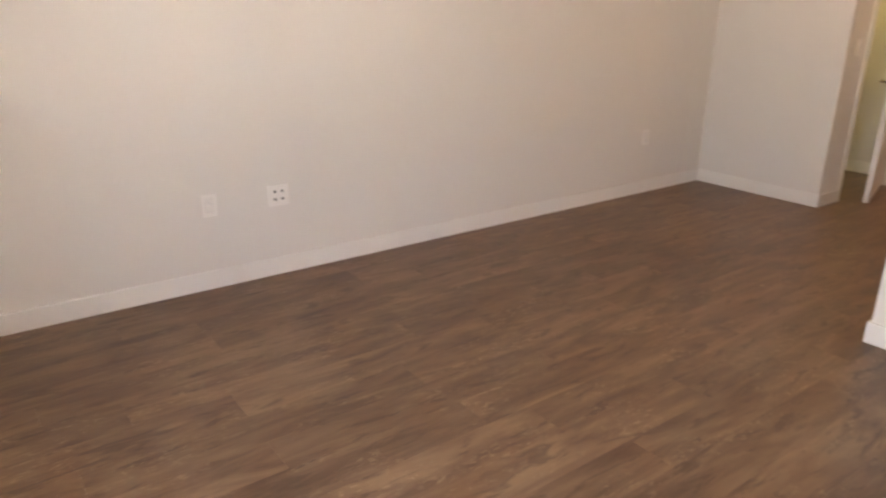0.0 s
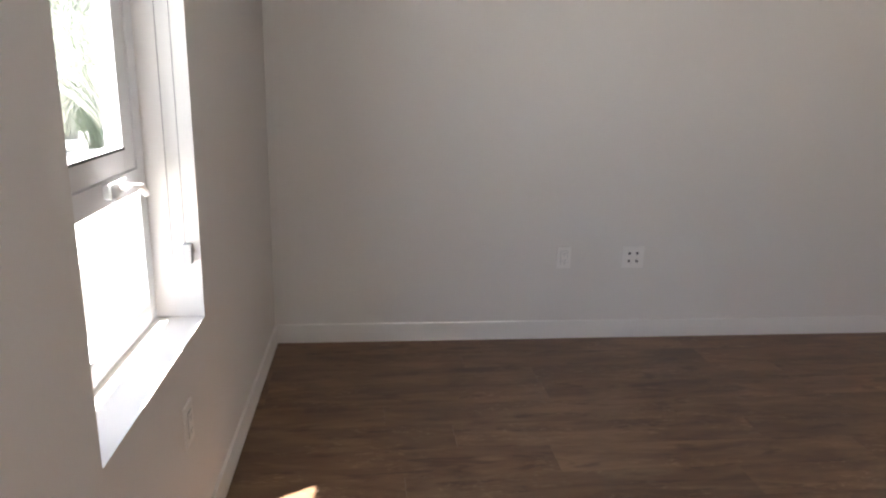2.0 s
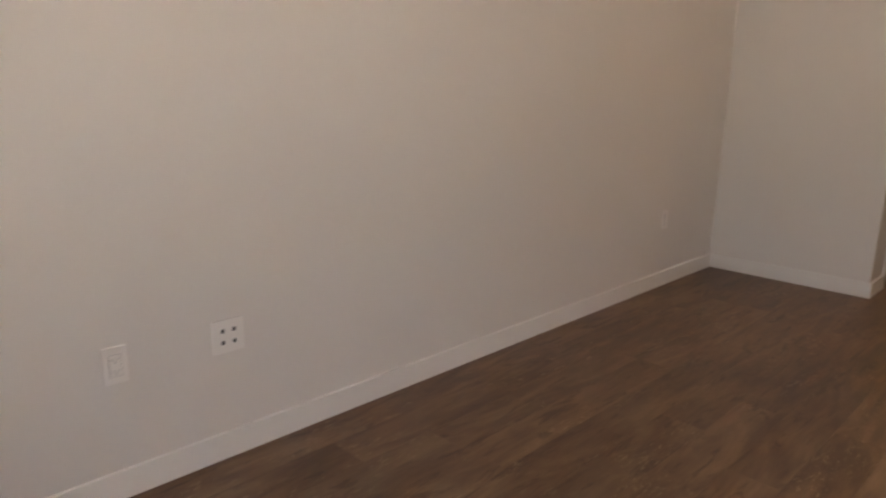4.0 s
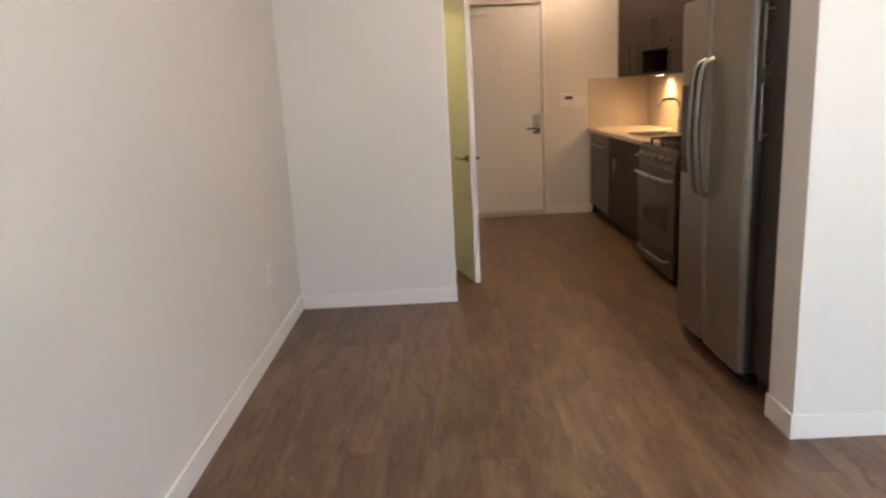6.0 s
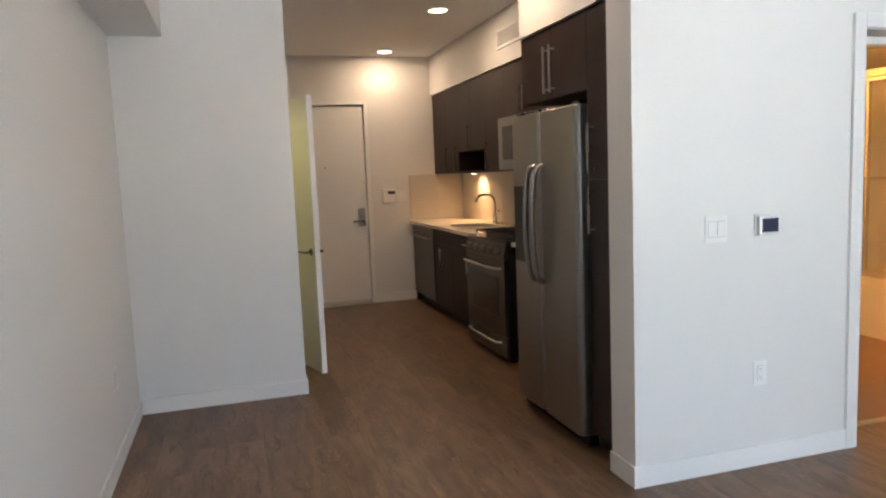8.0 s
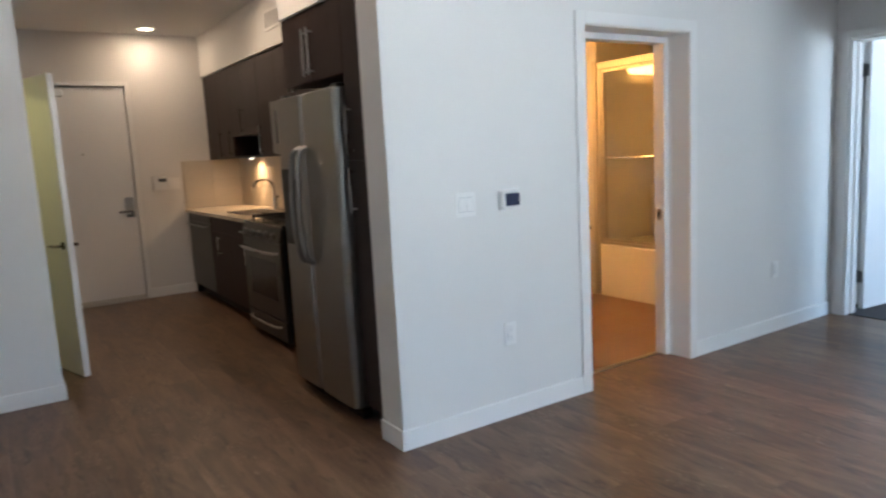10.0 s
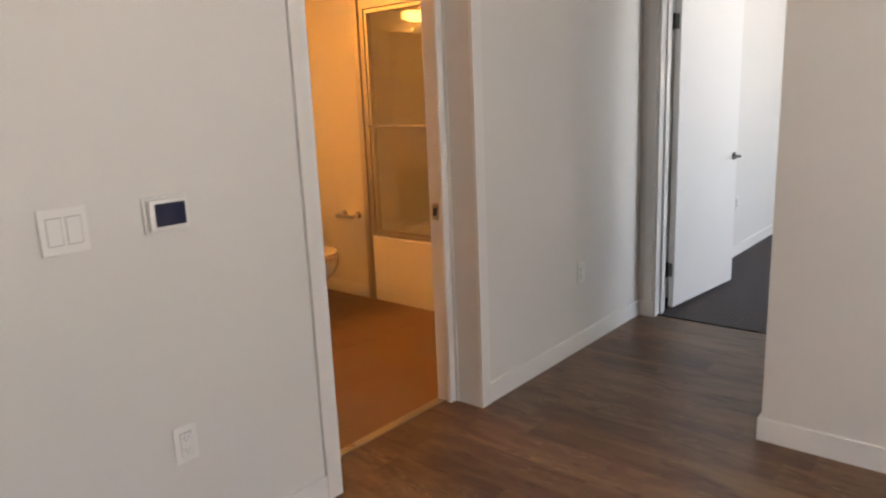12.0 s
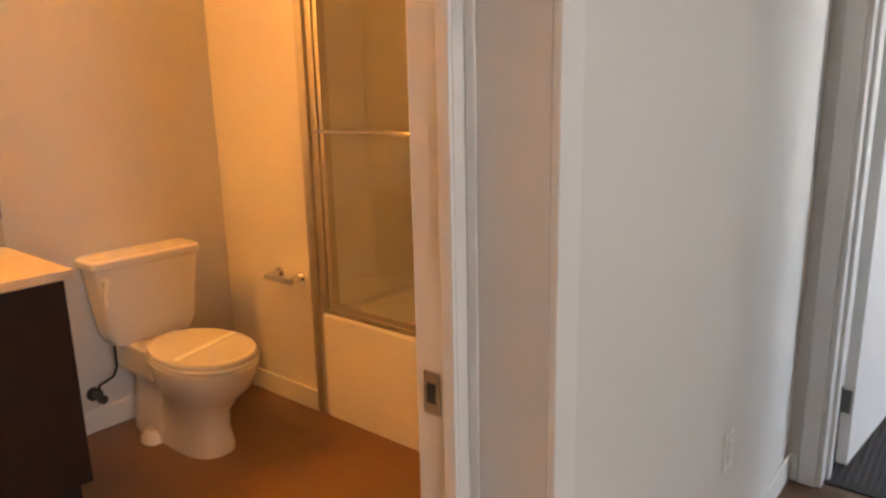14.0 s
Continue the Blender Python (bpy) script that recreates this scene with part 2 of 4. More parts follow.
STUCCO = mat("garden_wall_stucco", (0.65,0.63,0.59), 0.9, grain=0.08, size=80, stain=0.08, bump=0.5, bump_size=90)
RUBBER = mat("black_rubber", (0.02, 0.02, 0.02), 0.7, grain=0.1)


# ---- mesh helpers ----
def box(bm, x0, x1, y0, y1, z0, z1, bevel=0.0):
    """A box, its edges bevelled, added to bm."""
    r = bmesh.ops.create_cube(bm, size=1.0)
    vs = r["verts"]
    for v in vs:
        v.co = Vector(((x0 + x1) / 2 + v.co.x * abs(x1 - x0), (y0 + y1) / 2 + v.co.y * abs(y1 - y0), (z0 + z1) / 2 + v.co.z * abs(z1 - z0)))
    if bevel:
        es = list({e for v in vs for e in v.link_edges})
        bmesh.ops.bevel(bm, geom=es, offset=bevel, segments=2, profile=0.5, affect="EDGES")
    return bm


def boxes(*dims, bevel=0.0):
    bm = bmesh.new()
    for d in dims:
        box(bm, *d, bevel=bevel)
    return bm


def loft(bm, rings, n=36, caps=(True, True)):
    """Skins rings of (cx, cy, z, rx, ry, power): superellipses, round at power 2, squarer above."""
    rows = []
    for cx, cy, z, rx, ry, pw in rings:
        row = []
        for i in range(n):
            a = 2 * math.pi * i / n
            c, s = math.cos(a), math.sin(a)
            row.append(bm.verts.new((cx + rx * math.copysign(abs(c) ** (2 / pw), c), cy + ry * math.copysign(abs(s) ** (2 / pw), s), z)))
        rows.append(row)
    for a, b in zip(rows, rows[1:]):
        for i in range(n):
            bm.faces.new((a[i], a[(i + 1) % n], b[(i + 1) % n], b[i]))
    if caps[0]:
        bm.faces.new(rows[0][::-1])
    if caps[1]:
        bm.faces.new(rows[-1])
    return bm


def tube(bm, pts, r, n=10):
    """A round bar along points, capped at both ends."""
    pts = [Vector(p) for p in pts]
    rows, side = [], None
    for i, p in enumerate(pts):
        d = (pts[min(i + 1, len(pts) - 1)] - pts[max(i - 1, 0)]).normalized()
        if side is None:
            side = d.orthogonal().normalized()
        side = (side - d * side.dot(d)).normalized()
        up = d.cross(side)
        rows.append([bm.verts.new(p + r * (math.cos(2 * math.pi * k / n) * side + math.sin(2 * math.pi * k / n) * up)) for k in range(n)])
    for a, b in zip(rows, rows[1:]):
        for k in range(n):
            bm.faces.new((a[k], a[(k + 1) % n], b[(k + 1) % n], b[k]))
    bm.faces.new(rows[0][::-1])
    bm.faces.new(rows[-1])
    return bm


def arc(a, b, bulge, n=10):
    """Points from a to b, bowed by the vector bulge."""
    a, b, bulge = Vector(a), Vector(b), Vector(bulge)
    return [a.lerp(b, i / n) + bulge * (1 - (2 * i / n - 1) ** 2) for i in range(n + 1)]


ORIGIN = {}


def thing(name, base, label, category, group="", kind="", rz=0.0):
    ob = new(name)
    ob.empty_display_size = 0.1
    ob.matrix_world = pose(*base, 0, 0, rz)
    ORIGIN[ob] = Vector(base)
    return tagged(ob, label, category, group, kind)


def mesh_ob(name, bm, material, smooth=True):
    me = bpy.data.meshes.new(name)
    bmesh.ops.recalc_face_normals(bm, faces=bm.faces)
    bm.to_mesh(me)
    bm.free()
    me.materials.append(material)
    if smooth:
        me.polygons.foreach_set("use_smooth", [True] * len(me.polygons))
        me.set_sharp_from_angle(angle=radians(35))
    ob = new(name, me)
    if smooth:
        ob.modifiers.new("weighted_normals", "WEIGHTED_NORMAL").keep_sharp = True
    return ob


def part(name, bm, material, parent, label="", local=False):
    """One mesh as a part of a thing (or of a part). Given in world places unless local."""
    o = ORIGIN[parent]
    if not local:
        bmesh.ops.translate(bm, verts=bm.verts, vec=-o)
    ob = mesh_ob(name, bm, material)
    ob.parent = parent
    ORIGIN[ob] = o
    return tagged(ob, label)


def solo(name, bm, material, label, category="", group="", kind=""):
    """A thing (or a piece of the setting) of one mesh, its origin at its base."""
    lo = [min(v.co[i] for v in bm.verts) for i in range(3)]
    hi = [max(v.co[i] for v in bm.verts) for i in range(3)]
    o = Vector(((lo[0] + hi[0]) / 2, (lo[1] + hi[1]) / 2, lo[2]))
    bmesh.ops.translate(bm, verts=bm.verts, vec=-o)
    ob = mesh_ob(name, bm, material)
    ob.location = o
    ORIGIN[ob] = o
    return tagged(ob, label, category, group, kind)


def setting(name, dims, material, label, bevel=0.0):
    return solo(name, boxes(*dims, bevel=bevel), material, label, kind="structure")


# ---- the shell ----
H, YW, YE = 2.75, -3.65, 5.1
setting("wall_west", [(-0.12, 0, YW - 0.2, 2.015, 0, H), (-0.12, 0, 2.015, YE, 0, H)], PAINT, "long off-white painted wall with electrical outlets")
# the opening at x 2.8 to 3.95 is invented to let the fill in
setting("wall_south", [(0, 1.4, YW - 0.2, YW, 0, H), (2.21, 2.8, YW - 0.2, YW, 0, H), (3.95, 4.953, YW - 0.2, YW, 0, H), (2.8, 3.95, YW - 0.2, YW, 0, 0.655), (2.8, 3.95, YW - 0.2, YW, 2.35, H), (1.4, 2.21, YW - 0.2, YW, 0, 0.655), (1.4, 2.21, YW - 0.2, YW, 2.35, H)],
        PAINT, "off-white painted wall with a deep window opening and an added unseen one")
setting("wall_kitchen_end", [(2.29, 3.535, 0, 0.2, 0, H), (4.413, 6.13, 0, 0.2, 0, H), (3.535, 4.413, 0, 0.2, 2.03, H)], PAINT,
        "off-white painted wall with thermostat and bathroom doorway", bevel=0.0)
setting("wall_stub", [(0, 1.036, 2.015, 2.135, 0, H)], PAINT, "short off-white wall beside the closet door")
setting("wall_closet", [(0.916, 1.036, 2.135, 2.33, 0, H), (0.916, 1.036, 3.19, YE, 0, H), (0.916, 1.036, 2.33, 3.19, 2.06, H), (0, 0.916, 3.5, 3.6, 0, H)], PAINT,
        "off-white hall wall with the closet doorway")
setting("wall_entrance", [(0.9, 1.19, YE, YE + 0.15, 0, H), (2.1, 3.4, YE, YE + 0.15, 0, H), (1.19, 2.1, YE, YE + 0.15, 2.23, H)], PAINT, "off-white wall round the entrance door")
setting("wall_kitchen", [(3.24, 3.36, 0.2, YE, 0, H)], PAINT, "wall behind the kitchen cabinets")
setting("wall_east", [(4.835, 4.953, YW, -1.125, 0, H), (4.953, 6.27, -1.245, -1.125, 0, H)], PAINT, "off-white wall that ends at the bedroom hall")
setting("wall_bedroom_door", [(6.13, 6.27, -0.1, 0.2, 0, H), (6.13, 6.27, -1.125, -1.0, 0, H), (6.13, 6.27, -1.0, -0.1, 2.05, H)], PAINT, "hall end wall with the bedroom doorway")
setting("wall_bedroom_north", [(6.27, 9.6, 0, 0.2, 0, H)], PAINT, "white bedroom wall with outlets")
setting("wall_bedroom_east", [(9.6, 9.72, YW - 0.2, 0.2, 0, H)], PAINT, "white far bedroom wall")
setting("wall_bedroom_south", [(4.953, 7.2, YW - 0.2, YW, 0, H), (9.0, 9.6, YW - 0.2, YW, 0, H), (7.2, 9.0, YW - 0.2, YW, 0, 0.8), (7.2, 9.0, YW - 0.2, YW, 2.4, H)], PAINT, "white bedroom wall with the window opening")
setting("wall_bath_west", [(3.36, 3.46, 0.2, 2.44, 0, H)], PAINT, "painted bathroom side wall")
setting("wall_bath_back", [(3.36, 6.33, 2.44, 2.56, 0, H)], PAINT, "painted bathroom wall behind the toilet")
setting("wall_bath_wing", [(5.45, 6.33, 1.752, 2.44, 0, H)], PAINT, "painted wall between toilet and bathtub")
setting("wall_bath_alcove", [(6.21, 6.33, 0.2, 1.752, 0, H)], PAINT, "wall at the back of the tub alcove")
setting("ceiling", [(-0.12, 9.72, YW - 0.2, YE + 0.15, H, H + 0.12)], CEIL, "flat off-white painted ceiling")
setting("ceiling_bath", [(3.46, 6.21, 0.2, 2.44, 2.45, 2.52)], CEIL, "lower painted bathroom ceiling")
setting("soffit_west", [(0, 0.306, YW, 2.015, 2.333, H)], PAINT, "painted boxed soffit along the ceiling")
setting("soffit_kitchen", [(2.875, 3.24, 1.2, YE, 2.318, H)], PAINT, "painted soffit over the wall cabinets")
setting("soffit_fridge", [(2.302, 3.24, 0.2, 1.2, 2.19, H)], PAINT, "painted soffit over the refrigerator cabinet")
setting("floor", [(-0.12, 6.2, YW - 0.2, YE + 0.15, -0.12, -0.008), (6.2, 9.72, YW - 0.2, 0.2, -0.12, -0.008)], SUB, "dark subfloor under the floor coverings")
solo("carpet", boxes((6.2, 9.6, YW, 0, -0.008, 0.006)), CARPET, "dark grey ribbed loop-pile bedroom carpet", kind="structure")
setting("carpet_trim", [(6.165, 6.205, -1.0, -0.1, -0.008, 0.007)], RUBBER, "dark strip between planks and carpet", bevel=0.002)
setting("bath_threshold", [(3.58, 4.37, 0.19, 0.235, -0.008, 0.006)], NICKEL, "thin metal strip at the bathroom threshold", bevel=0.002)

BH, BT = 0.1, 0.013


def baseboard(dims):
    """A square-edged board with an eased top."""
    return solo("baseboard", boxes(dims, bevel=0.003), BASE, "white painted baseboard", kind="structure")


for d in [(0, BT, YW, 2.015, 0, BH), (BT, 4.835, YW, YW + BT, 0, BH), (BT, 1.036 + BT, 2.015 - BT, 2.015, 0, BH), (1.036, 1.036 + BT, 2.015, 2.29, 0, BH),
          (1.036, 1.036 + BT, 3.23, YE, 0, BH), (1.05, 1.15, YE - BT, YE, 0, BH), (2.14, 2.62, YE - BT, YE, 0, BH),
          (2.29 - BT, 2.29, -BT, 0.2, 0, BH), (2.29, 3.47, -BT, 0, 0, BH), (4.475, 6.13, -BT, 0, 0, BH), (6.13 - BT, 6.13, -0.045, -BT, 0, BH),
          (4.835 - BT, 4.835, YW + BT, -1.125 + BT, 0, BH), (4.835, 6.13, -1.125, -1.125 + BT, 0, BH),
          (6.29, 9.6, -BT, 0, 0.004, BH), (9.6 - BT, 9.6, YW, -BT, 0.004, BH),
          (4.5, 5.45, 2.44 - BT, 2.44, 0, BH), (5.45 - BT, 5.45, 1.8, 2.44 - BT, 0, BH), (3.46, 3.46 + BT, 0.26, 1.9, 0, BH)]:
    baseboard(d)


def casing(name, dims, label):
    return solo(name, boxes(*dims, bevel=0.003), TRIM, label, kind="structure")


# bathroom doorway: flat casing outside, deep reveal, narrower inner jamb with stop
casing("trim_bath_casing", [(3.467, 3.535, -0.016, 0, 0, 2.1), (4.413, 4.478, -0.016, 0, 0, 2.1), (3.535, 4.413, -0.016, 0, 2.035, 2.1)], "white flat casing round the bathroom doorway")
casing("trim_bath_jamb", [(3.538, 3.57, 0.145, 0.235, 0, 1.99), (4.379, 4.41, 0.145, 0.235, 0, 1.99), (3.538, 4.41, 0.145, 0.235, 1.99, 2.027),
                          (4.405, 4.4105, 0.125, 0.144, 0, 2.0), (4.371, 4.3795, 0.146, 0.172, 0, 1.985), (3.5695, 3.578, 0.146, 0.172, 0, 1.985)], "white painted bathroom door jamb with stop")
strike = thing("strike_plate", (4.377, 0.2, 0.885), "satin metal strike plate on the bathroom door jamb", "strike plate")
part("plate", boxes((4.3755, 4.3795, 0.182, 0.216, 0.887, 0.963), bevel=0.001), NICKEL, strike)
part("latch_hole", boxes((4.3742, 4.3758, 0.19, 0.208, 0.907, 0.943)), SLOT, strike, "dark latch hole")
# bedroom doorway
casing("trim_bedroom_casing", [(6.112, 6.13, -0.1, -0.042, 0, 2.11), (6.112, 6.13, -1.065, -1.0, 0, 2.11), (6.112, 6.13, -1.0, -0.1, 2.05, 2.11)], "white flat casing round the bedroom doorway")
casing("trim_bedroom_jamb", [(6.122, 6.285, -0.118, -0.1, 0, 2.05), (6.122, 6.285, -1.0, -0.982, 0, 2.05), (6.122, 6.285, -0.982, -0.118, 2.032, 2.05),
                             (6.185, 6.235, -0.132, -0.118, 0, 2.032), (6.185, 6.235, -0.982, -0.968, 0, 2.032)], "white painted bedroom door jamb with stop")
# closet doorway
casing("trim_closet_jamb", [(0.91, 1.042, 2.33, 2.35, 0, 2.06), (0.91, 1.042, 3.17, 3.19, 0, 2.06), (0.91, 1.042, 2.35, 3.17, 2.04, 2.06)], "white painted closet door jamb")
casing("trim_closet_casing", [(1.036, 1.05, 2.29, 2.335, 0, 2.1), (1.036, 1.05, 3.185, 3.23, 0, 2.1), (1.036, 1.05, 2.335, 3.185, 2.055, 2.1)], "white flat casing round the closet doorway")


# ---- doors ----
def lever(parent, x, y0, y1, z, turn):
    """Lever handles on both faces of a leaf, in its own axes."""
    h = part("door_handle", boxes((x - 0.001, x + 0.001, y0, y1, z - 0.001, z + 0.001)), DARKNICKEL, parent, "dark satin nickel lever handle", local=True)
    for yy, s in ((y0, -1), (y1, 1)):
        bm = bmesh.new()
        tube(bm, [(x, yy, z), (x, yy + s * 0.008, z)], 0.027, 20)
        part("rose", bm, DARKNICKEL, h, local=True)
        bm = bmesh.new()
        tube(bm, [(x, yy + s * 0.006, z), (x, yy + s * 0.042, z), (x + turn * 0.012, yy + s * 0.052, z), (x + turn * 0.06, yy + s * 0.054, z + 0.002), (x + turn * 0.115, yy + s * 0.05, z - 0.002)], 0.0095, 10)
        part("lever", bm, DARKNICKEL, h, local=True)


def hinge(parent, z, yk, mat_=NICKEL):
    bm = boxes((-0.003, 0.0, -0.03, 0.03, z - 0.045, z + 0.045), bevel=0.001)
    tube(bm, [(-0.006, yk, z - 0.05), (-0.006, yk, z + 0.05)], 0.007, 10)
    part("hinge", bm, mat_, parent, "dark metal hinge", local=True)


bed = thing("bedroom_door", (6.292, -0.128, 0.03), "white painted flush bedroom door standing open on the carpet", "door", rz=-5.8)
part("leaf", boxes((0.004, 0.885, -0.04, 0.0, 0.0, 2.015), bevel=0.002), DOORP, bed, local=True)
lever(bed, 0.822, -0.04, 0.0, 0.92, -1)
for hz in (0.25, 1.80):
    hinge(bed, hz, 0.006, STEELD)
closet = thing("closet_door", (0.985, 3.165, 0.012), "white painted flush closet door standing ajar", "door", rz=-73.5)
part("leaf", boxes((0.004, 0.79, -0.02, 0.02, 0.0, 2.015), bevel=0.002), DOORP, closet, local=True)
lever(closet, 0.72, -0.02, 0.02, 0.895, -1)
for hz in (0.25, 1.02, 1.80):
    hinge(closet, hz, 0.0, NICKEL)

ent = thing("entrance_door", (1.645, 5.12, 0.0), "off-white painted flush entrance door, closed", "door")
part("door_frame", boxes((1.15, 1.192, YE - 0.012, YE + 0.11, 0, 2.27), (2.098, 2.14, YE - 0.012, YE + 0.11, 0, 2.27), (1.192, 2.098, YE - 0.012, YE + 0.11, 2.226, 2.27), bevel=0.003), TRIM, ent)
part("leaf", boxes((1.199, 2.091, YE + 0.012, YE + 0.057, 0.028, 2.218), bevel=0.003), DOORP, ent)
# dark sheet behind the leaf paints the shade seen in the gap round it
part("shadow_gap", boxes((1.192, 2.098, YE + 0.06, YE + 0.064, 0.0, 2.226)), SLOT, ent, "dark sheet behind the leaf standing in for gap shade")
part("sill", boxes((1.19, 2.1, YE - 0.035, YE + 0.1, 0, 0.012), bevel=0.004), SATIN, ent, "aluminium door sill")
part("sweep", boxes((1.2, 2.09, YE + 0.002, YE + 0.012, 0.018, 0.05), bevel=0.002), SATIN, ent, "metal door sweep")
lock = part("lock", boxes((1.984, 2.064, YE - 0.012, YE + 0.012, 0.885, 1.09), bevel=0.006), NICKEL, ent, "satin metal lock case")
bm = bmesh.new()
tube(bm, [(2.03, YE - 0.006, 0.945), (2.03, YE - 0.05, 0.945), (2.015, YE - 0.058, 0.945), (1.91, YE - 0.056, 0.943)], 0.012)
part("lever", bm, DARKNICKEL, lock)
bm = bmesh.new()
tube(bm, [(2.028, YE - 0.006, 1.045), (2.028, YE - 0.018, 1.045)], 0.014, 14)
box(bm, 2.024, 2.032, YE - 0.03, YE - 0.018, 1.03, 1.06, 0.002)
part("thumb_turn", bm, NICKEL, lock)
bm = bmesh.new()
tube(bm, [(1.645, YE + 0.013, 1.55), (1.645, YE + 0.006, 1.55)], 0.011, 16)
part("peephole", bm, NICKEL, ent, "small brass peephole")
clo = part("closer", boxes((1.26, 1.53, YE - 0.05, YE + 0.012, 2.12, 2.19), bevel=0.012), VINYL, ent, "white door closer")
bm = bmesh.new()
tube(bm, [(1.32, YE - 0.02, 2.19), (1.32, YE - 0.02, 2.235), (1.5, YE - 0.1, 2.24), (1.6, YE - 0.012, 2.245)], 0.008)
part("arm", bm, VINYL, clo)


# ---- outlets, switches, controls ----
def plate_on(name, c, face, w, h, label, category, inserts, group="", depth=0.007):
    """A wall plate at c. face: 'x+' etc., the way it looks. inserts: (u, v, w, h, material, name) on it."""
    ax, sg = face[0], 1 if face[1] == "+" else -1

    def slab(u, v, ww, hh, d0, d1, bevel):
        a, b = sorted((c[0 if ax == "x" else 1] + sg * d0, c[0 if ax == "x" else 1] + sg * d1))
        m = (c[1] if ax == "x" else c[0]) + u
        if ax == "x":
            return boxes((a, b, m - ww / 2, m + ww / 2, c[2] + v - hh / 2, c[2] + v + hh / 2), bevel=bevel)
        return boxes((m - ww / 2, m + ww / 2, a, b, c[2] + v - hh / 2, c[2] + v + hh / 2), bevel=bevel)

    t = thing(name, (c[0], c[1], c[2] - h / 2), label, category, group)
    part("plate", slab(0, 0, w, h, 0, depth, 0.0025), PLATE, t)
    for u, v, ww, hh, m_, nm in inserts:
        part(nm, slab(u, v, ww, hh, depth, depth + (0.003 if m_ not in (SLOT, GREYL) else 0.0012), 0.0), m_, t)
    return t


# the grey rim slab paints the shaded recess line round the receptacle
DUPLEX = [(0, 0, 0.034, 0.068, PLATE, "receptacle"), (0, 0, 0.0375, 0.0715, GREYL, "rim"), (-0.0065, 0.021, 0.003, 0.009, SLOT, "slot"), (0.0065, 0.021, 0.003, 0.009, SLOT, "slot"), (0, 0.011, 0.005, 0.005, SLOT, "slot"),
          (-0.0065, -0.017, 0.003, 0.009, SLOT, "slot"), (0.0065, -0.017, 0.003, 0.009, SLOT, "slot"), (0, -0.027, 0.005, 0.005, SLOT, "slot")]


def outlet(c, face, label="white duplex power outlet low on the wall"):
    """Slots sit proud of the receptacle by less than a millimetre."""
    t = plate_on("outlet", c, face, 0.075, 0.118, label, "outlet", DUPLEX[:2], "power outlets")
    t2 = [(u, v, w, h) for u, v, w, h, _, nm in DUPLEX[2:]]
    ax, sg = face[0], 1 if face[1] == "+" else -1
    for u, v, w, h in t2:
        b0, b1 = sorted((c[0 if ax == "x" else 1] + sg * 0.010, c[0 if ax == "x" else 1] + sg * 0.0106))
        m = (c[1] if ax == "x" else c[0]) + u
        d = (b0, b1, m - w / 2, m + w / 2, c[2] + v - h / 2, c[2] + v + h / 2) if ax == "x" else (m - w / 2, m + w / 2, b0, b1, c[2] + v - h / 2, c[2] + v + h / 2)
        part("slot", boxes(d), GREYL, t, "grey socket slot")
    return t


outlet((0, -2.165, 0.447), "x+")
plate_on("data_outlet", (0, -1.794, 0.447), "x+", 0.118, 0.118, "white four-port data outlet low on the wall", "outlet",
         [(-0.021, 0.021, 0.012, 0.013, GREYP, "port"), (0.021, 0.021, 0.012, 0.013, GREYP, "port"), (-0.021, -0.021, 0.012, 0.013, GREYP, "port"), (0.021, -0.021, 0.012, 0.013, GREYP, "port")])
outlet((0, 1.26, 0.447), "x+")
outlet((1.66, YW, 0.447), "y+", "white power outlet under the window sill")
outlet((2.956, 0, 0.449), "y-")
outlet((5.365, 0, 0.45), "y-")
outlet((4.835, -1.6, 0.46), "x-")
outlet((8.05, 0, 0.465), "y-")
plate_on("cable_outlet", (7.87, 0, 0.47), "y-", 0.075, 0.118, "white cable outlet on the bedroom wall", "outlet", [(0, 0, 0.016, 0.07, SLOT, "port")])
plate_on("bedroom_switch", (7.92, 0, 1.33), "y-", 0.075, 0.118, "white switch on the bedroom wall", "light switch", [(0, 0, 0.014, 0.07, SLOT, "gap")])
# grey slabs behind the rockers paint the shade in the gaps round them
plate_on("double_switch", (2.71, 0, 1.14), "y-", 0.118, 0.118, "white double rocker light switch", "light switch", [(-0.024, 0, 0.038, 0.072, GREYL, "rocker_frame"), (0.024, 0, 0.038, 0.072, GREYL, "rocker_frame"), (-0.024, 0, 0.034, 0.067, PLATE, "rocker"), (0.024, 0, 0.034, 0.067, PLATE, "rocker")])
th = thing("thermostat", (2.984, 0, 1.09), "white wall thermostat with a dark blue screen", "thermostat")
part("back_plate", boxes((2.918, 3.05, -0.008, 0, 1.09, 1.195), bevel=0.003), PLATE, th)
part("body", boxes((2.926, 3.042, -0.028, -0.008, 1.098, 1.187), bevel=0.006), PLATE, th)
part("screen", boxes((2.941, 3.031, -0.0295, -0.028, 1.112, 1.176)), SCREEN, th, "dark blue display")
al = thing("intercom_panel", (2.34, YE, 1.135), "white intercom panel with a small dark display", "intercom")
part("body", boxes((2.27, 2.412, YE - 0.03, YE, 1.135, 1.285), bevel=0.008), PLATE, al)
part("display", boxes((2.33, 2.41, YE - 0.0315, YE - 0.03, 1.228, 1.262)), SLOT, al, "dark display")
part("button", boxes((2.28, 2.4, YE - 0.033, YE - 0.03, 1.16, 1.2), bevel=0.001), PLATE, al)
plate_on("entry_switch", (2.49, YE, 1.2), "y-", 0.118, 0.118, "white light switch beside the intercom", "light switch", [(-0.024, 0, 0.034, 0.068, PLATE, "rocker"), (0.024, 0, 0.034, 0.068, PLATE, "rocker")])
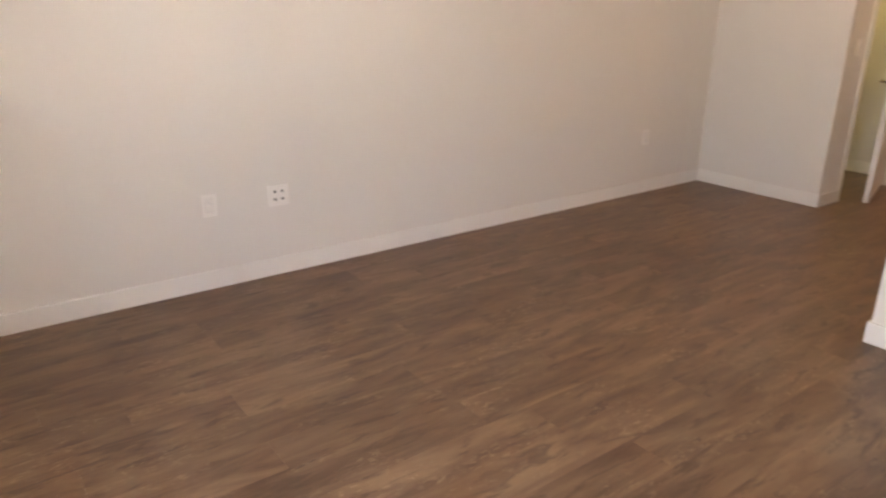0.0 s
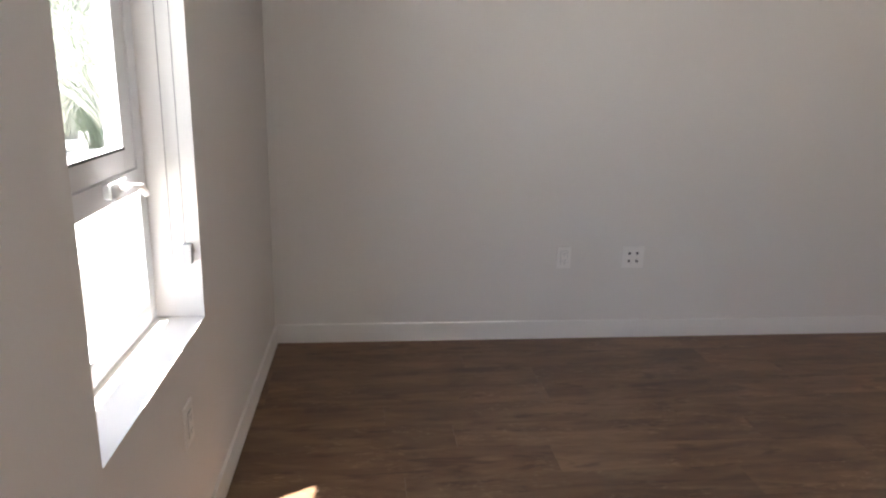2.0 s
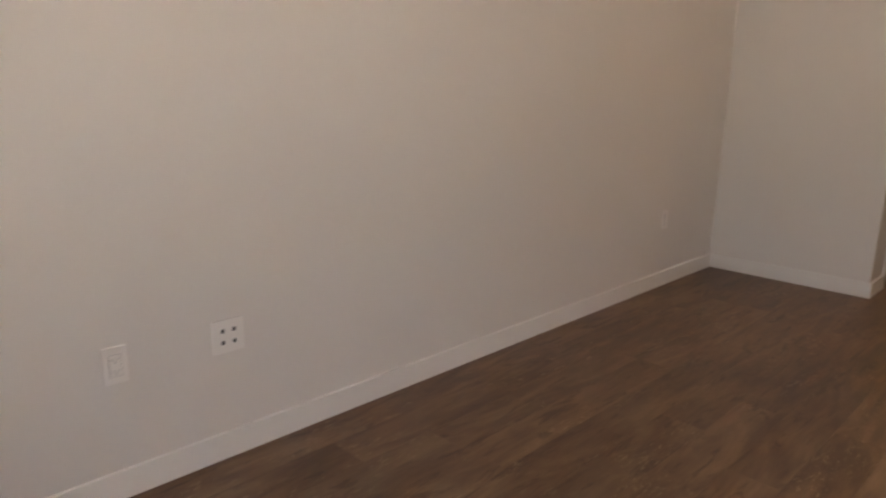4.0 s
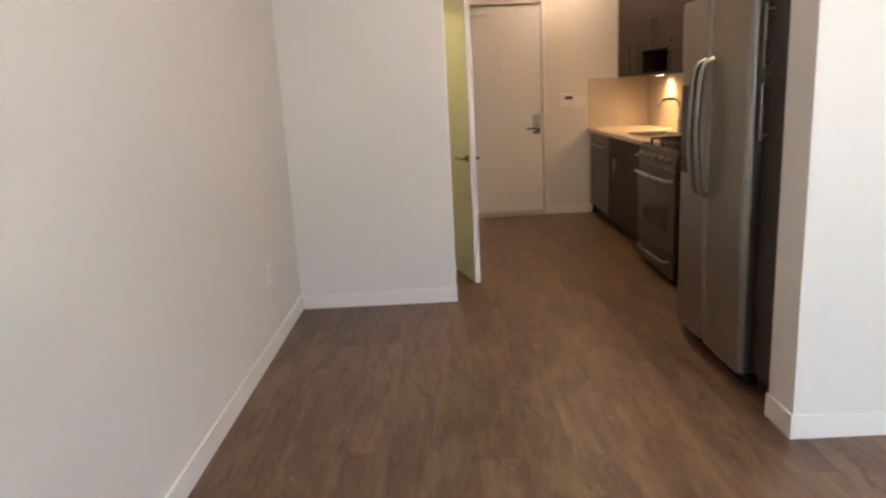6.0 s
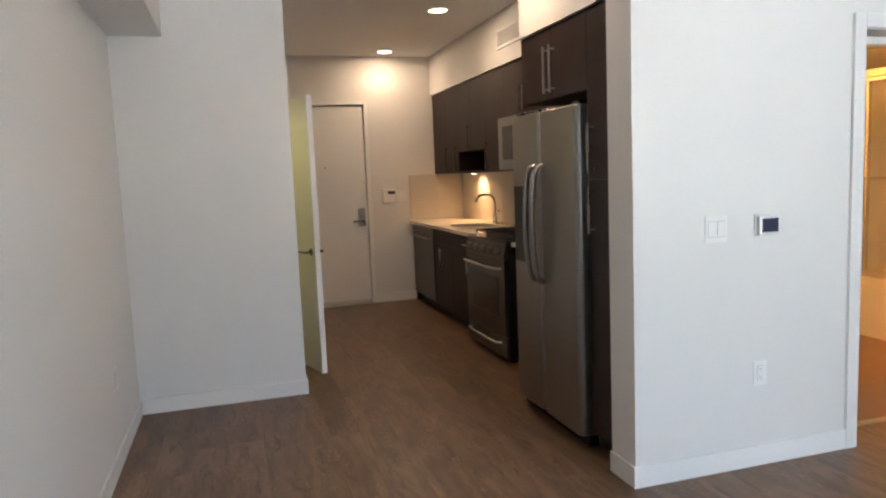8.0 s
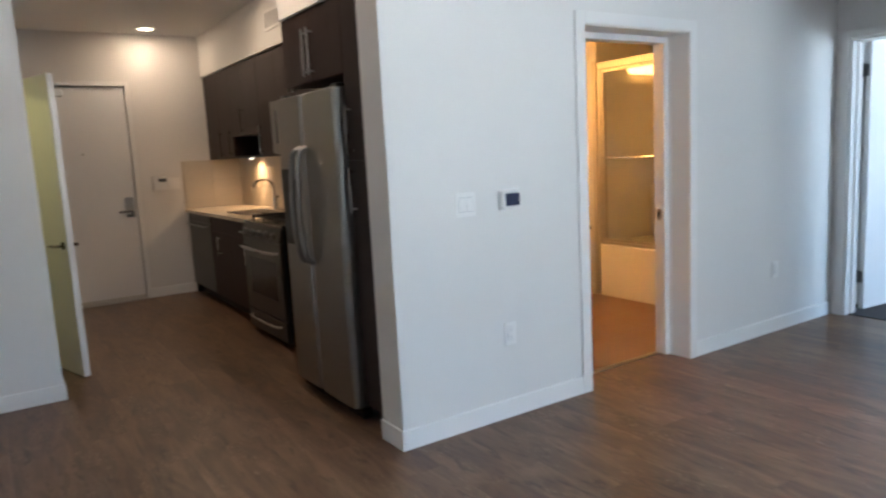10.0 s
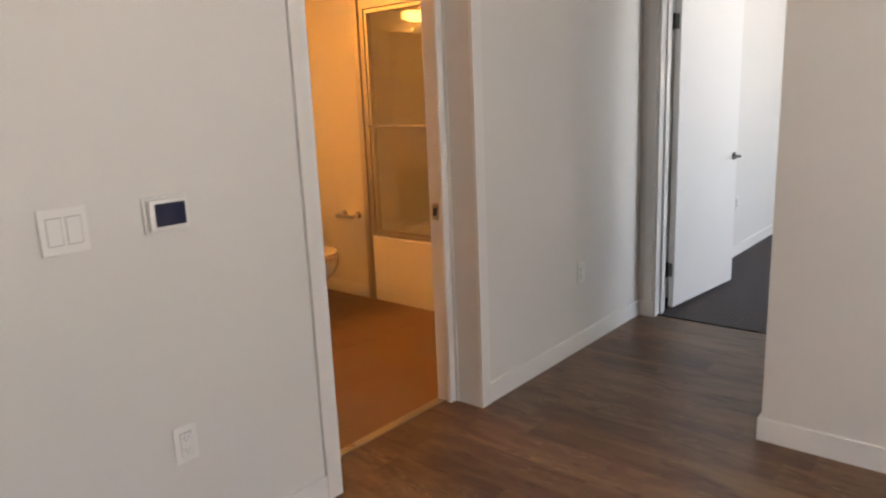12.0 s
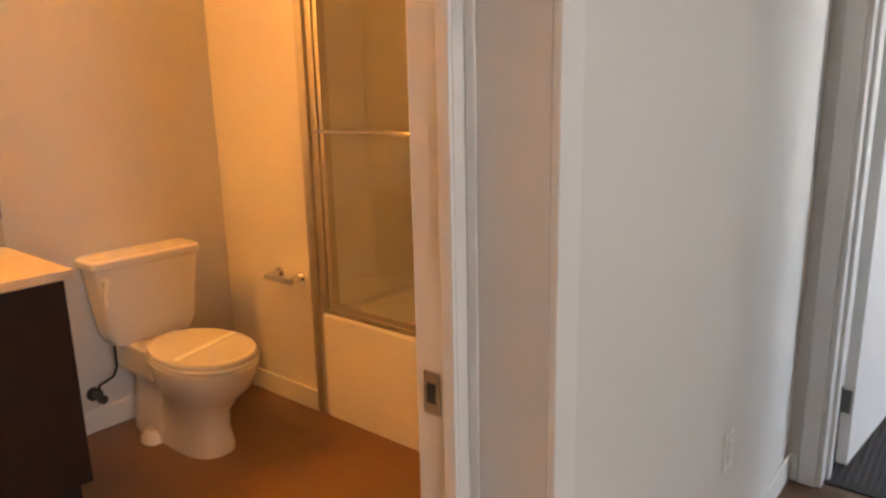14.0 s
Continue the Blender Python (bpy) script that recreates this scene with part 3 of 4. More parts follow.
for dx, dy in DOWNLIGHTS:
    dl = thing("downlight", (dx, dy, H - 0.012), "round recessed ceiling downlight, switched on", "ceiling light", "kitchen downlights")
    bm = loft(bmesh.new(), [(dx, dy, H, 0.095, 0.095, 2), (dx, dy, H - 0.008, 0.093, 0.093, 2), (dx, dy, H - 0.010, 0.078, 0.078, 2), (dx, dy, H - 0.002, 0.07, 0.07, 2)], 32, (False, False))
    part("trim_ring", bm, TRIM, dl)
    part("diffuser", loft(bmesh.new(), [(dx, dy, H - 0.001, 0.072, 0.072, 2), (dx, dy, H - 0.004, 0.070, 0.070, 2)], 32), LIT, dl, "glowing warm diffuser")

# ---- window ----
wi = thing("window_1", (1.84, YW - 0.16, 0.655), "white vinyl window with a crank handle in a deep reveal", "window", kind="structure")
WY0, WY1 = YW - 0.195, YW - 0.135
part("window_frame", boxes((1.4, 1.455, WY0, WY1, 0.655, 2.35), (2.155, 2.21, WY0, WY1, 0.655, 2.35), (1.455, 2.155, WY0, WY1, 0.655, 0.72), (1.455, 2.155, WY0, WY1, 2.29, 2.35), (1.455, 2.155, WY0, WY1, 1.04, 1.10), bevel=0.003), VINYL, wi)
sash = part("sash", boxes((1.457, 1.535, WY0 + 0.01, WY1 - 0.006, 1.102, 2.288), (2.075, 2.153, WY0 + 0.01, WY1 - 0.006, 1.102, 2.288), (1.535, 2.075, WY0 + 0.01, WY1 - 0.006, 1.102, 1.165), (1.535, 2.075, WY0 + 0.01, WY1 - 0.006, 2.225, 2.288), bevel=0.003), VINYL, wi)
pane = part("pane", boxes((1.535, 2.075, WY0 + 0.03, WY0 + 0.036, 1.165, 2.225)), GLASS, sash)
low = part("lower_pane", boxes((1.455, 2.155, WY0 + 0.03, WY0 + 0.036, 0.72, 1.04)), GLASS, wi)
pane.visible_shadow = low.visible_shadow = False
crank = part("crank_case", boxes((1.6, 1.72, WY1, WY1 + 0.022, 1.06, 1.098), bevel=0.006), VINYL, wi, "white crank case")
bm = bmesh.new()
tube(bm, [(1.66, WY1 + 0.022, 1.08), (1.66, WY1 + 0.045, 1.085), (1.60, WY1 + 0.05, 1.075), (1.54, WY1 + 0.045, 1.045)], 0.008)
part("crank_handle", bm, VINYL, crank)
part("gasket", boxes((1.535, 2.075, WY1 - 0.006, WY1 - 0.003, 1.158, 1.165)), RUBBER, sash, "dark glazing gasket")
track = thing("blind_chain", (1.404, YW - 0.06, 0.82), "pair of thin blind bead chains in the window reveal", "blind chain")
for cy in (YW - 0.035, YW - 0.072):
    bm = bmesh.new()
    for i in range(230):
        bmesh.ops.create_icosphere(bm, subdivisions=1, radius=0.0024, matrix=Matrix.Translation((1.42, cy, 0.84 + i * 0.0065)))
    part("bead_chain", bm, STEELD, track, "thin bead chain")
part("chain_holder", boxes((1.4, 1.425, YW - 0.045, YW - 0.02, 0.82, 0.88), bevel=0.004), GREYL, track, "grey plastic chain tensioner")
bw = thing("window_2", (8.1, YW - 0.16, 0.8), "white vinyl bedroom window", "window", kind="structure")
part("window_frame", boxes((7.2, 7.26, WY0, WY1, 0.8, 2.4), (8.94, 9.0, WY0, WY1, 0.8, 2.4), (7.26, 8.94, WY0, WY1, 0.8, 0.86), (7.26, 8.94, WY0, WY1, 2.34, 2.4), (8.07, 8.13, WY0, WY1, 0.86, 2.34), bevel=0.003), VINYL, bw)

# invented, unseen window frame in the opening of the side fill
sw = thing("added_window", (3.375, YW - 0.16, 0.655), "added unseen vinyl side window for extra daylight", "window", kind="structure")
part("window_frame", boxes((2.8, 2.86, WY0, WY1, 0.655, 2.35), (3.89, 3.95, WY0, WY1, 0.655, 2.35), (2.86, 3.89, WY0, WY1, 0.655, 0.72), (2.86, 3.89, WY0, WY1, 2.29, 2.35), bevel=0.003), VINYL, sw)

# outside
# added out of view, limits how far sunlight comes in
setting("eave", [(-0.12, 9.72, YW - 0.38, YW - 0.2, 2.6, 2.87)], STUCCO, "added unseen stucco eave that cuts the sun over the windows")
setting("ground", [(-40, 50, -60, YW - 0.2, -0.6, -0.15)], SOIL, "pale gravelly ground outside the window")
# invented raised ground, a sunlit pale surface that makes the lower pane glare white
setting("terrace", [(-16, 1.3, -9.0, -4.25, -0.15, 0.62)], SOIL, "added raised pale ground that whitens the lower pane")
# added backdrops: the side one blocks bright sky, both stand in for shaded foliage
setting("backdrop_wall_side", [(-13.7, -13.5, -9.0, -3.9, -0.15, 4.2)], SHADE, "added dark backdrop that hides the bright sky at the side")
setting("backdrop_wall", [(-14, 4, -9.2, -9.0, -0.15, 4.2)], SHADE, "dark backdrop standing in for shaded foliage behind the grasses")


def grass_clump(x, y, h, n, seed):
    """Long arching blades from one tuft."""
    rng = random.Random(seed)
    t = thing("ornamental_grass", (x, y, 0.62), "tuft of long arching blades on the gravel", "plant", "garden plants")
    bm = bmesh.new()
    for _ in range(n):
        a, hh, out = rng.uniform(0, 6.283), h * rng.uniform(0.6, 1.0), rng.uniform(0.2, 1.15) * h
        w, bx, by = rng.uniform(0.0025, 0.008), x + rng.uniform(-0.08, 0.08), y + rng.uniform(-0.08, 0.08)
        px, py, prev = -math.sin(a), math.cos(a), None
        for k in range(7):
            s = k / 6
            c = Vector((bx + math.cos(a) * out * s ** 1.6, by + math.sin(a) * out * s ** 1.6, 0.62 + hh * (1.25 * s - 0.35 * s ** 3)))
            ww = w * (1 - s) ** 0.6 + 0.0008
            row = (bm.verts.new(c - Vector((px, py, 0)) * ww), bm.verts.new(c + Vector((0, 0, 0.004))), bm.verts.new(c + Vector((px, py, 0)) * ww))
            if prev:
                bm.faces.new((prev[0], prev[1], row[1], row[0]))
                bm.faces.new((prev[1], prev[2], row[2], row[1]))
            prev = row
    part("blades", bm, SUNLIT_LEAF if seed % 3 else LEAF, t)


for i, (gx, gy, gh) in enumerate([(-3.2, -5.6, 1.5), (-4.0, -6.2, 1.8), (-2.6, -5.2, 1.3), (-4.9, -6.4, 2.0), (-3.7, -5.4, 1.6), (-5.8, -7.0, 2.2), (-4.6, -5.7, 1.8), (-2.9, -5.9, 1.4), (-6.6, -6.8, 2.3), (-5.4, -6.0, 1.9)]):
    grass_clump(gx, gy, gh, 120, i)


# ---- kitchen ----
XF, XB = 2.60, 3.24


def bar_handle(parent, a, b, out, label="brushed steel bar handle", metal=NICKEL):
    """A round bar from a to b, held off its door by two posts along the vector out."""
    a, b, out = Vector(a), Vector(b), Vector(out)
    bm = bmesh.new()
    d = (b - a).normalized() * 0.02
    tube(bm, [a + out, b + out], 0.0065, 10)
    for p in (a + d, b - d):
        tube(bm, [p, p + out], 0.0045, 8)
    return part("handle", bm, metal, parent, label)


def cabinet(name, y0, y1, z0, z1, xf, label, category, doors, group="", toe=False):
    """A carcass with doors (y0, y1, z0, z1, handle) on its front; handle: (y, z0, z1) or (z, y0, y1, 'flat')."""
    c = thing(name, ((xf + XB) / 2, (y0 + y1) / 2, 0 if toe else z0), label, category, group)
    part("body", boxes((xf + 0.02, XB, y0 + 0.001, y1 - 0.001, z0, z1), bevel=0.001), ESP, c)
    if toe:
        part("toe_kick", boxes((xf + 0.075, XB, y0 + 0.001, y1 - 0.001, 0, z0)), ESPSHADE, c, "recessed toe kick, coloured dark as shade")
    for dy0, dy1, dz0, dz1, h in doors:
        d = part("door", boxes((xf, xf + 0.019, dy0 + 0.0015, dy1 - 0.0015, dz0 + 0.0015, dz1 - 0.0015), bevel=0.0015), ESP, c)
        if h:
            if len(h) == 4:
                bar_handle(d, (xf, h[1], h[0]), (xf, h[2], h[0]), (-0.032, 0, 0))
            else:
                bar_handle(d, (xf, h[0], h[1]), (xf, h[0], h[2]), (-0.032, 0, 0), metal=DARKNICKEL if xf > 2.8 else NICKEL)
    return c


cabinet("base_cabinet", 3.0, 4.2, 0.1, 0.884, XF, "dark espresso sink base cabinet with bar handles", "cabinet",
        [(3.0, 3.6, 0.1, 0.74, (3.1, 0.52, 0.7)), (3.6, 4.2, 0.1, 0.74, (3.92, 0.52, 0.7)), (3.0, 4.2, 0.74, 0.88, (0.80, 3.02, 3.2, "flat"))], "base cabinets", toe=True)
cabinet("base_cabinet", 1.26, 2.06, 0.1, 0.884, XF, "dark espresso base cabinet between range and refrigerator", "cabinet",
        [(1.26, 2.06, 0.1, 0.74, (1.4, 0.52, 0.7)), (1.26, 2.06, 0.74, 0.88, (0.80, 1.5, 1.8, "flat"))], "base cabinets", toe=True)
cabinet("end_filler", 5.04, 5.098, 0.0, 0.884, XF, "dark espresso filler panel at the wall", "cabinet", [], "base cabinets")
dw = thing("dishwasher", (2.9, 4.62, 0), "stainless steel dishwasher built in under the worktop", "dishwasher")
part("body", boxes((2.63, 3.2, 4.22, 5.02, 0.1, 0.88)), GREYP, dw)
part("toe_kick", boxes((2.68, 3.2, 4.22, 5.02, 0, 0.1)), ESPSHADE, dw)
dd = part("door", boxes((2.592, 2.63, 4.215, 5.03, 0.11, 0.80), bevel=0.004), STEELD, dw, "brushed steel door")
part("control_strip", boxes((2.592, 2.63, 4.215, 5.03, 0.803, 0.878), bevel=0.003), STEELD, dw, "dark control strip")
bar_handle(dd, (2.592, 4.28, 0.77), (2.592, 4.97, 0.77), (-0.04, 0, 0))

# worktop with a cut-out for the sink
solo("worktop", boxes((2.572, XB, 4.06, YE - 0.001, 0.885, 0.917), (2.572, XB, 2.945, 3.38, 0.885, 0.917), (2.572, 2.72, 3.38, 4.06, 0.885, 0.917), (3.08, XB, 3.38, 4.06, 0.885, 0.917)),
     QUARTZ, "pale speckled beige quartz worktop on the base cabinets", "worktop")
solo("worktop", boxes((2.572, XB, 1.262, 2.065, 0.885, 0.917), bevel=0.002), QUARTZ, "short pale quartz worktop beside the refrigerator", "worktop")
sk = thing("kitchen_sink", (2.9, 3.72, 0.70), "undermount stainless steel sink in the worktop", "sink")
part("basin", loft(bmesh.new(), [(2.9, 3.72, 0.884, 0.195, 0.355, 8), (2.9, 3.72, 0.884, 0.178, 0.338, 7), (2.9, 3.72, 0.74, 0.172, 0.33, 6), (2.9, 3.72, 0.72, 0.15, 0.30, 5), (2.9, 3.72, 0.718, 0.04, 0.04, 2)], 48, (False, True)), STEEL, sk)
part("drain", loft(bmesh.new(), [(2.9, 3.72, 0.719, 0.042, 0.042, 2), (2.9, 3.72, 0.723, 0.038, 0.038, 2), (2.9, 3.72, 0.720, 0.02, 0.02, 2)], 24, (False, True)), CHROME, sk)
fa = thing("kitchen_faucet", (3.15, 3.86, 0.917), "chrome gooseneck kitchen faucet behind the sink", "faucet")
part("base", loft(bmesh.new(), [(3.15, 3.86, 0.917, 0.03, 0.03, 2), (3.15, 3.86, 0.93, 0.028, 0.028, 2), (3.15, 3.86, 0.94, 0.022, 0.022, 2), (3.15, 3.86, 1.02, 0.021, 0.021, 2), (3.15, 3.86, 1.03, 0.014, 0.014, 2)], 24), CHROME, fa)
bm = bmesh.new()
tube(bm, [(3.15, 3.86, 1.02), (3.15, 3.86, 1.13), (3.135, 3.86, 1.18), (3.10, 3.86, 1.205), (3.04, 3.86, 1.212), (2.985, 3.86, 1.20), (2.955, 3.86, 1.17), (2.95, 3.86, 1.14)], 0.012, 14)
part("spout", bm, CHROME, fa)
bm = bmesh.new()
tube(bm, [(3.15, 3.845, 1.0), (3.15, 3.80, 1.02), (3.14, 3.745, 1.05)], 0.009, 12)
part("lever", bm, CHROME, fa)

rg = thing("gas_range", (2.85, 2.505, 0), "stainless steel gas range with black cooktop and oven window", "range")
RY0, RY1, RX = 2.075, 2.935, 2.515
part("body", boxes((RX + 0.03, 3.2, RY0, RY1, 0.03, 0.9), bevel=0.004), BLACK, rg)
for fx in (2.6, 3.12):
    for fy in (RY0 + 0.06, RY1 - 0.06):
        part("foot", boxes((fx - 0.02, fx + 0.02, fy - 0.02, fy + 0.02, 0, 0.03)), BLACK, rg)
bm = bmesh.new()
v = [bm.verts.new(p) for p in [(RX - 0.005, RY0, 0.79), (RX + 0.03, RY0, 0.79), (RX + 0.03, RY0, 0.905), (RX + 0.015, RY0, 0.9),
                               (RX - 0.005, RY1, 0.79), (RX + 0.03, RY1, 0.79), (RX + 0.03, RY1, 0.905), (RX + 0.015, RY1, 0.9)]]
for f in [(0, 1, 2, 3), (7, 6, 5, 4), (0, 3, 7, 4), (3, 2, 6, 7), (2, 1, 5, 6), (1, 0, 4, 5)]:
    bm.faces.new([v[i] for i in f])
cp = part("control_panel", bm, STEELD, rg, "sloping steel control panel")
for i in range(5):
    ky = RY0 + 0.12 + i * 0.155
    bm = bmesh.new()
    tube(bm, [(RX + 0.006, ky, 0.845), (RX - 0.024, ky, 0.84)], 0.023, 18)
    box(bm, RX - 0.032, RX - 0.02, ky - 0.004, ky + 0.004, 0.822, 0.858, 0.001)
    part("knob", bm, STEEL, cp)
od = part("oven_door", boxes((RX, RX + 0.03, RY0 + 0.003, RY1 - 0.003, 0.205, 0.785), bevel=0.005), STEELD, rg, "dark steel oven door")
part("oven_window", boxes((RX - 0.002, RX + 0.001, RY0 + 0.13, RY1 - 0.13, 0.34, 0.64), bevel=0.0008), BLACK, od, "black glass oven window")
bm = bmesh.new()
tube(bm, [(RX, RY0 + 0.06, 0.715), (RX - 0.045, RY0 + 0.075, 0.718)] + arc((RX - 0.047, RY0 + 0.09, 0.718), (RX - 0.047, RY1 - 0.09, 0.718), (-0.012, 0, 0), 8) + [(RX - 0.045, RY1 - 0.075, 0.718), (RX, RY1 - 0.06, 0.715)], 0.011, 12)
part("handle", bm, NICKEL, od, "steel oven handle")
dr = part("drawer", boxes((RX, RX + 0.03, RY0 + 0.003, RY1 - 0.003, 0.04, 0.198), bevel=0.005), STEELD, rg, "dark steel warming drawer")
bm = bmesh.new()
tube(bm, [(RX, RY0 + 0.1, 0.15), (RX - 0.035, RY0 + 0.12, 0.15)] + arc((RX - 0.037, RY0 + 0.14, 0.15), (RX - 0.037, RY1 - 0.14, 0.15), (-0.01, 0, 0), 8) + [(RX - 0.035, RY1 - 0.12, 0.15), (RX, RY1 - 0.1, 0.15)], 0.009, 12)
part("handle", bm, NICKEL, dr, "steel drawer handle")
part("cooktop", boxes((RX + 0.02, 3.2, RY0, RY1, 0.9, 0.922), bevel=0.006), BLACK, rg, "black enamel cooktop")
for i in range(3):
    g0, g1 = RY0 + 0.03 + i * 0.272, RY0 + 0.288 + i * 0.272
    bm = boxes((2.6, 2.615, g0, g1, 0.945, 0.958), (3.13, 3.145, g0, g1, 0.945, 0.958), (2.6, 3.145, g0, g0 + 0.013, 0.945, 0.958), (2.6, 3.145, g1 - 0.013, g1, 0.945, 0.958),
               (2.86, 2.88, g0, g1, 0.945, 0.958), (2.6, 3.145, (g0 + g1) / 2 - 0.006, (g0 + g1) / 2 + 0.006, 0.947, 0.96),
               (2.6, 2.615, g0, g0 + 0.013, 0.922, 0.945), (3.13, 3.145, g1 - 0.013, g1, 0.922, 0.945), (2.6, 2.615, g1 - 0.013, g1, 0.922, 0.945), (3.13, 3.145, g0, g0 + 0.013, 0.922, 0.945))
    part("grate", bm, IRON, rg, "cast iron grate")
for bx_ in (2.73, 3.01):
    for by_ in (2.24, 2.505, 2.77):
        part("burner", loft(bmesh.new(), [(bx_, by_, 0.922, 0.05, 0.05, 2), (bx_, by_, 0.934, 0.045, 0.045, 2), (bx_, by_, 0.94, 0.03, 0.03, 2)], 20), IRON, rg)

# refrigerator
FY0, FY1, FX = 0.44, 1.252, 2.256
fr = thing("refrigerator", (2.65, 0.85, 0), "stainless steel side-by-side refrigerator with a black ice dispenser", "refrigerator")
part("body", boxes((FX + 0.105, 3.1, FY0 + 0.004, FY1 - 0.004, 0.02, 1.735), bevel=0.004), GREYP, fr, "dark grey cabinet body")
part("grille", boxes((FX + 0.05, FX + 0.105, FY0 + 0.01, FY1 - 0.01, 0.015, 0.075), bevel=0.003), BLACK, fr, "black kick grille")


def fridge_door(y0, y1):
    """A door with softly rounded vertical front edges."""
    bm = bmesh.new()
    rows = []
    r = 0.032
    prof = [(FX + 0.1, y0), (FX + r, y0)] + [(FX + r - r * math.sin(a * math.pi / 12), y0 + r - r * math.cos(a * math.pi / 12)) for a in range(1, 6)] + [(FX, y0 + r), (FX - 0.004, (y0 + y1) / 2), (FX, y1 - r)] + \
           [(FX + r - r * math.cos(a * math.pi / 12), y1 - r + r * math.sin(a * math.pi / 12)) for a in range(1, 6)] + [(FX + r, y1), (FX + 0.1, y1)]
    for z in (0.08, 0.084, 1.741, 1.745):
        k = 0.003 if z in (0.08, 1.745) else 0.0
        rows.append([bm.verts.new((px + k, py + (k if py < (y0 + y1) / 2 else -k), z)) for px, py in prof])
    n = len(prof)
    for a, b in zip(rows, rows[1:]):
        for i in range(n):
            bm.faces.new((a[i], a[(i + 1) % n], b[(i + 1) % n], b[i]))
    bm.faces.new(rows[0][::-1])
    bm.faces.new(rows[-1])
    return bm


d1 = part("fridge_door", fridge_door(FY0, 0.869), STEEL, fr)
d2 = part("freezer_door", fridge_door(0.875, FY1), STEEL, fr)
for dpar, hy in ((d1, 0.828), (d2, 0.92)):
    bm = bmesh.new()
    tube(bm, [(FX + 0.005, hy, 1.46), (FX - 0.03, hy, 1.445)] + arc((FX - 0.045, hy, 1.42), (FX - 0.045, hy, 0.86), (-0.022, 0, 0), 12) + [(FX - 0.03, hy, 0.835), (FX + 0.005, hy, 0.82)], 0.0145, 14)
    part("handle", bm, STEEL, dpar, "tall bowed steel handle")
ds = part("dispenser", boxes((FX - 0.007, FX + 0.002, 1.02, 1.215, 0.905, 1.345), bevel=0.004), SLOT, d2, "black ice and water dispenser")
part("recess", boxes((FX - 0.0085, FX - 0.007, 1.045, 1.19, 0.93, 1.2)), SLOT, d2)
part("hinge_cover", boxes((FX + 0.03, FX + 0.13, FY0 + 0.02, FY0 + 0.09, 1.745, 1.768), bevel=0.004), BLACK, fr)
part("hinge_cover", boxes((FX + 0.03, FX + 0.13, FY1 - 0.09, FY1 - 0.02, 1.745, 1.768), bevel=0.004), BLACK, fr)
for fy in (FY0 + 0.05, FY1 - 0.05):
    part("foot", loft(bmesh.new(), [(FX + 0.08, fy, 0, 0.018, 0.018, 2), (FX + 0.08, fy, 0.02, 0.018, 0.018, 2)], 16), GREYP, fr)

cabinet("pantry_cabinet", 0.2, 0.43, 0.1, 2.188, 2.315, "tall narrow dark espresso pantry cabinet", "cabinet",
        [(0.2, 0.43, 0.1, 1.38, (0.375, 1.12, 1.345)), (0.2, 0.43, 1.38, 2.188, (0.375, 1.41, 1.65))], "tall cabinets", toe=True)
cabinet("fridge_cabinet", 0.43, 1.2, 1.81, 2.188, 2.315, "dark espresso cabinet over the refrigerator", "cabinet",
        [(0.43, 0.807, 1.81, 2.188, (0.772, 1.84, 2.085)), (0.807, 1.2, 1.81, 2.188, (0.842, 1.84, 2.085))], "wall cabinets")
# wall cabinets
XU = 2.90
cabinet("wall_cabinet", 4.2, 5.098, 1.433, 2.316, XU, "dark espresso wall cabinet at the end wall", "cabinet",
        [(4.2, 4.65, 1.433, 2.316, (4.26, 1.46, 1.71)), (4.65, 5.098, 1.433, 2.316, (4.58, 1.46, 1.71))], "wall cabinets")
pk = thing("puck_light", (3.13, 4.39, 1.418), "small round light under the wall cabinet", "cabinet light")
part("housing", loft(bmesh.new(), [(3.13, 4.39, 1.433, 0.036, 0.036, 2), (3.13, 4.39, 1.422, 0.035, 0.035, 2), (3.13, 4.39, 1.42, 0.026, 0.026, 2)], 24), NICKEL, pk)
part("lens", loft(bmesh.new(), [(3.13, 4.39, 1.4205, 0.024, 0.024, 2), (3.13, 4.39, 1.4185, 0.023, 0.023, 2)], 24), LIT, pk, "glowing lens")
cabinet("wall_cabinet", 3.4, 4.2, 1.645, 2.316, XU, "dark espresso wall cabinet over an open niche", "cabinet",
        [(3.4, 3.8, 1.645, 2.316, None), (3.8, 4.2, 1.645, 2.316, (3.70 + 0.14, 1.67, 1.90))], "wall cabinets")
# shelf and back of the niche carry its shade in their colour
ni = thing("open_niche", (3.07, 3.8, 1.433), "open shelf niche under a wall cabinet, coloured dark as shade", "shelf")
part("shelf", boxes((XU, XB, 3.4, 4.2, 1.433, 1.452), bevel=0.001), ESPSHADE, ni)
part("back", boxes((XB - 0.012, XB, 3.4, 4.2, 1.452, 1.645)), ESPSHADE, ni)
cabinet("wall_cabinet", 2.93, 3.4, 1.433, 2.316, XU, "narrow dark espresso wall cabinet", "cabinet", [(2.93, 3.4, 1.433, 2.316, (3.34, 1.46, 1.71))], "wall cabinets")
cabinet("wall_cabinet", 2.1, 2.93, 1.885, 2.316, XU, "dark espresso wall cabinet over the microwave", "cabinet",
        [(2.1, 2.515, 1.885, 2.316, (2.47, 1.91, 2.1)), (2.515, 2.93, 1.885, 2.316, (2.56, 1.91, 2.1))], "wall cabinets")
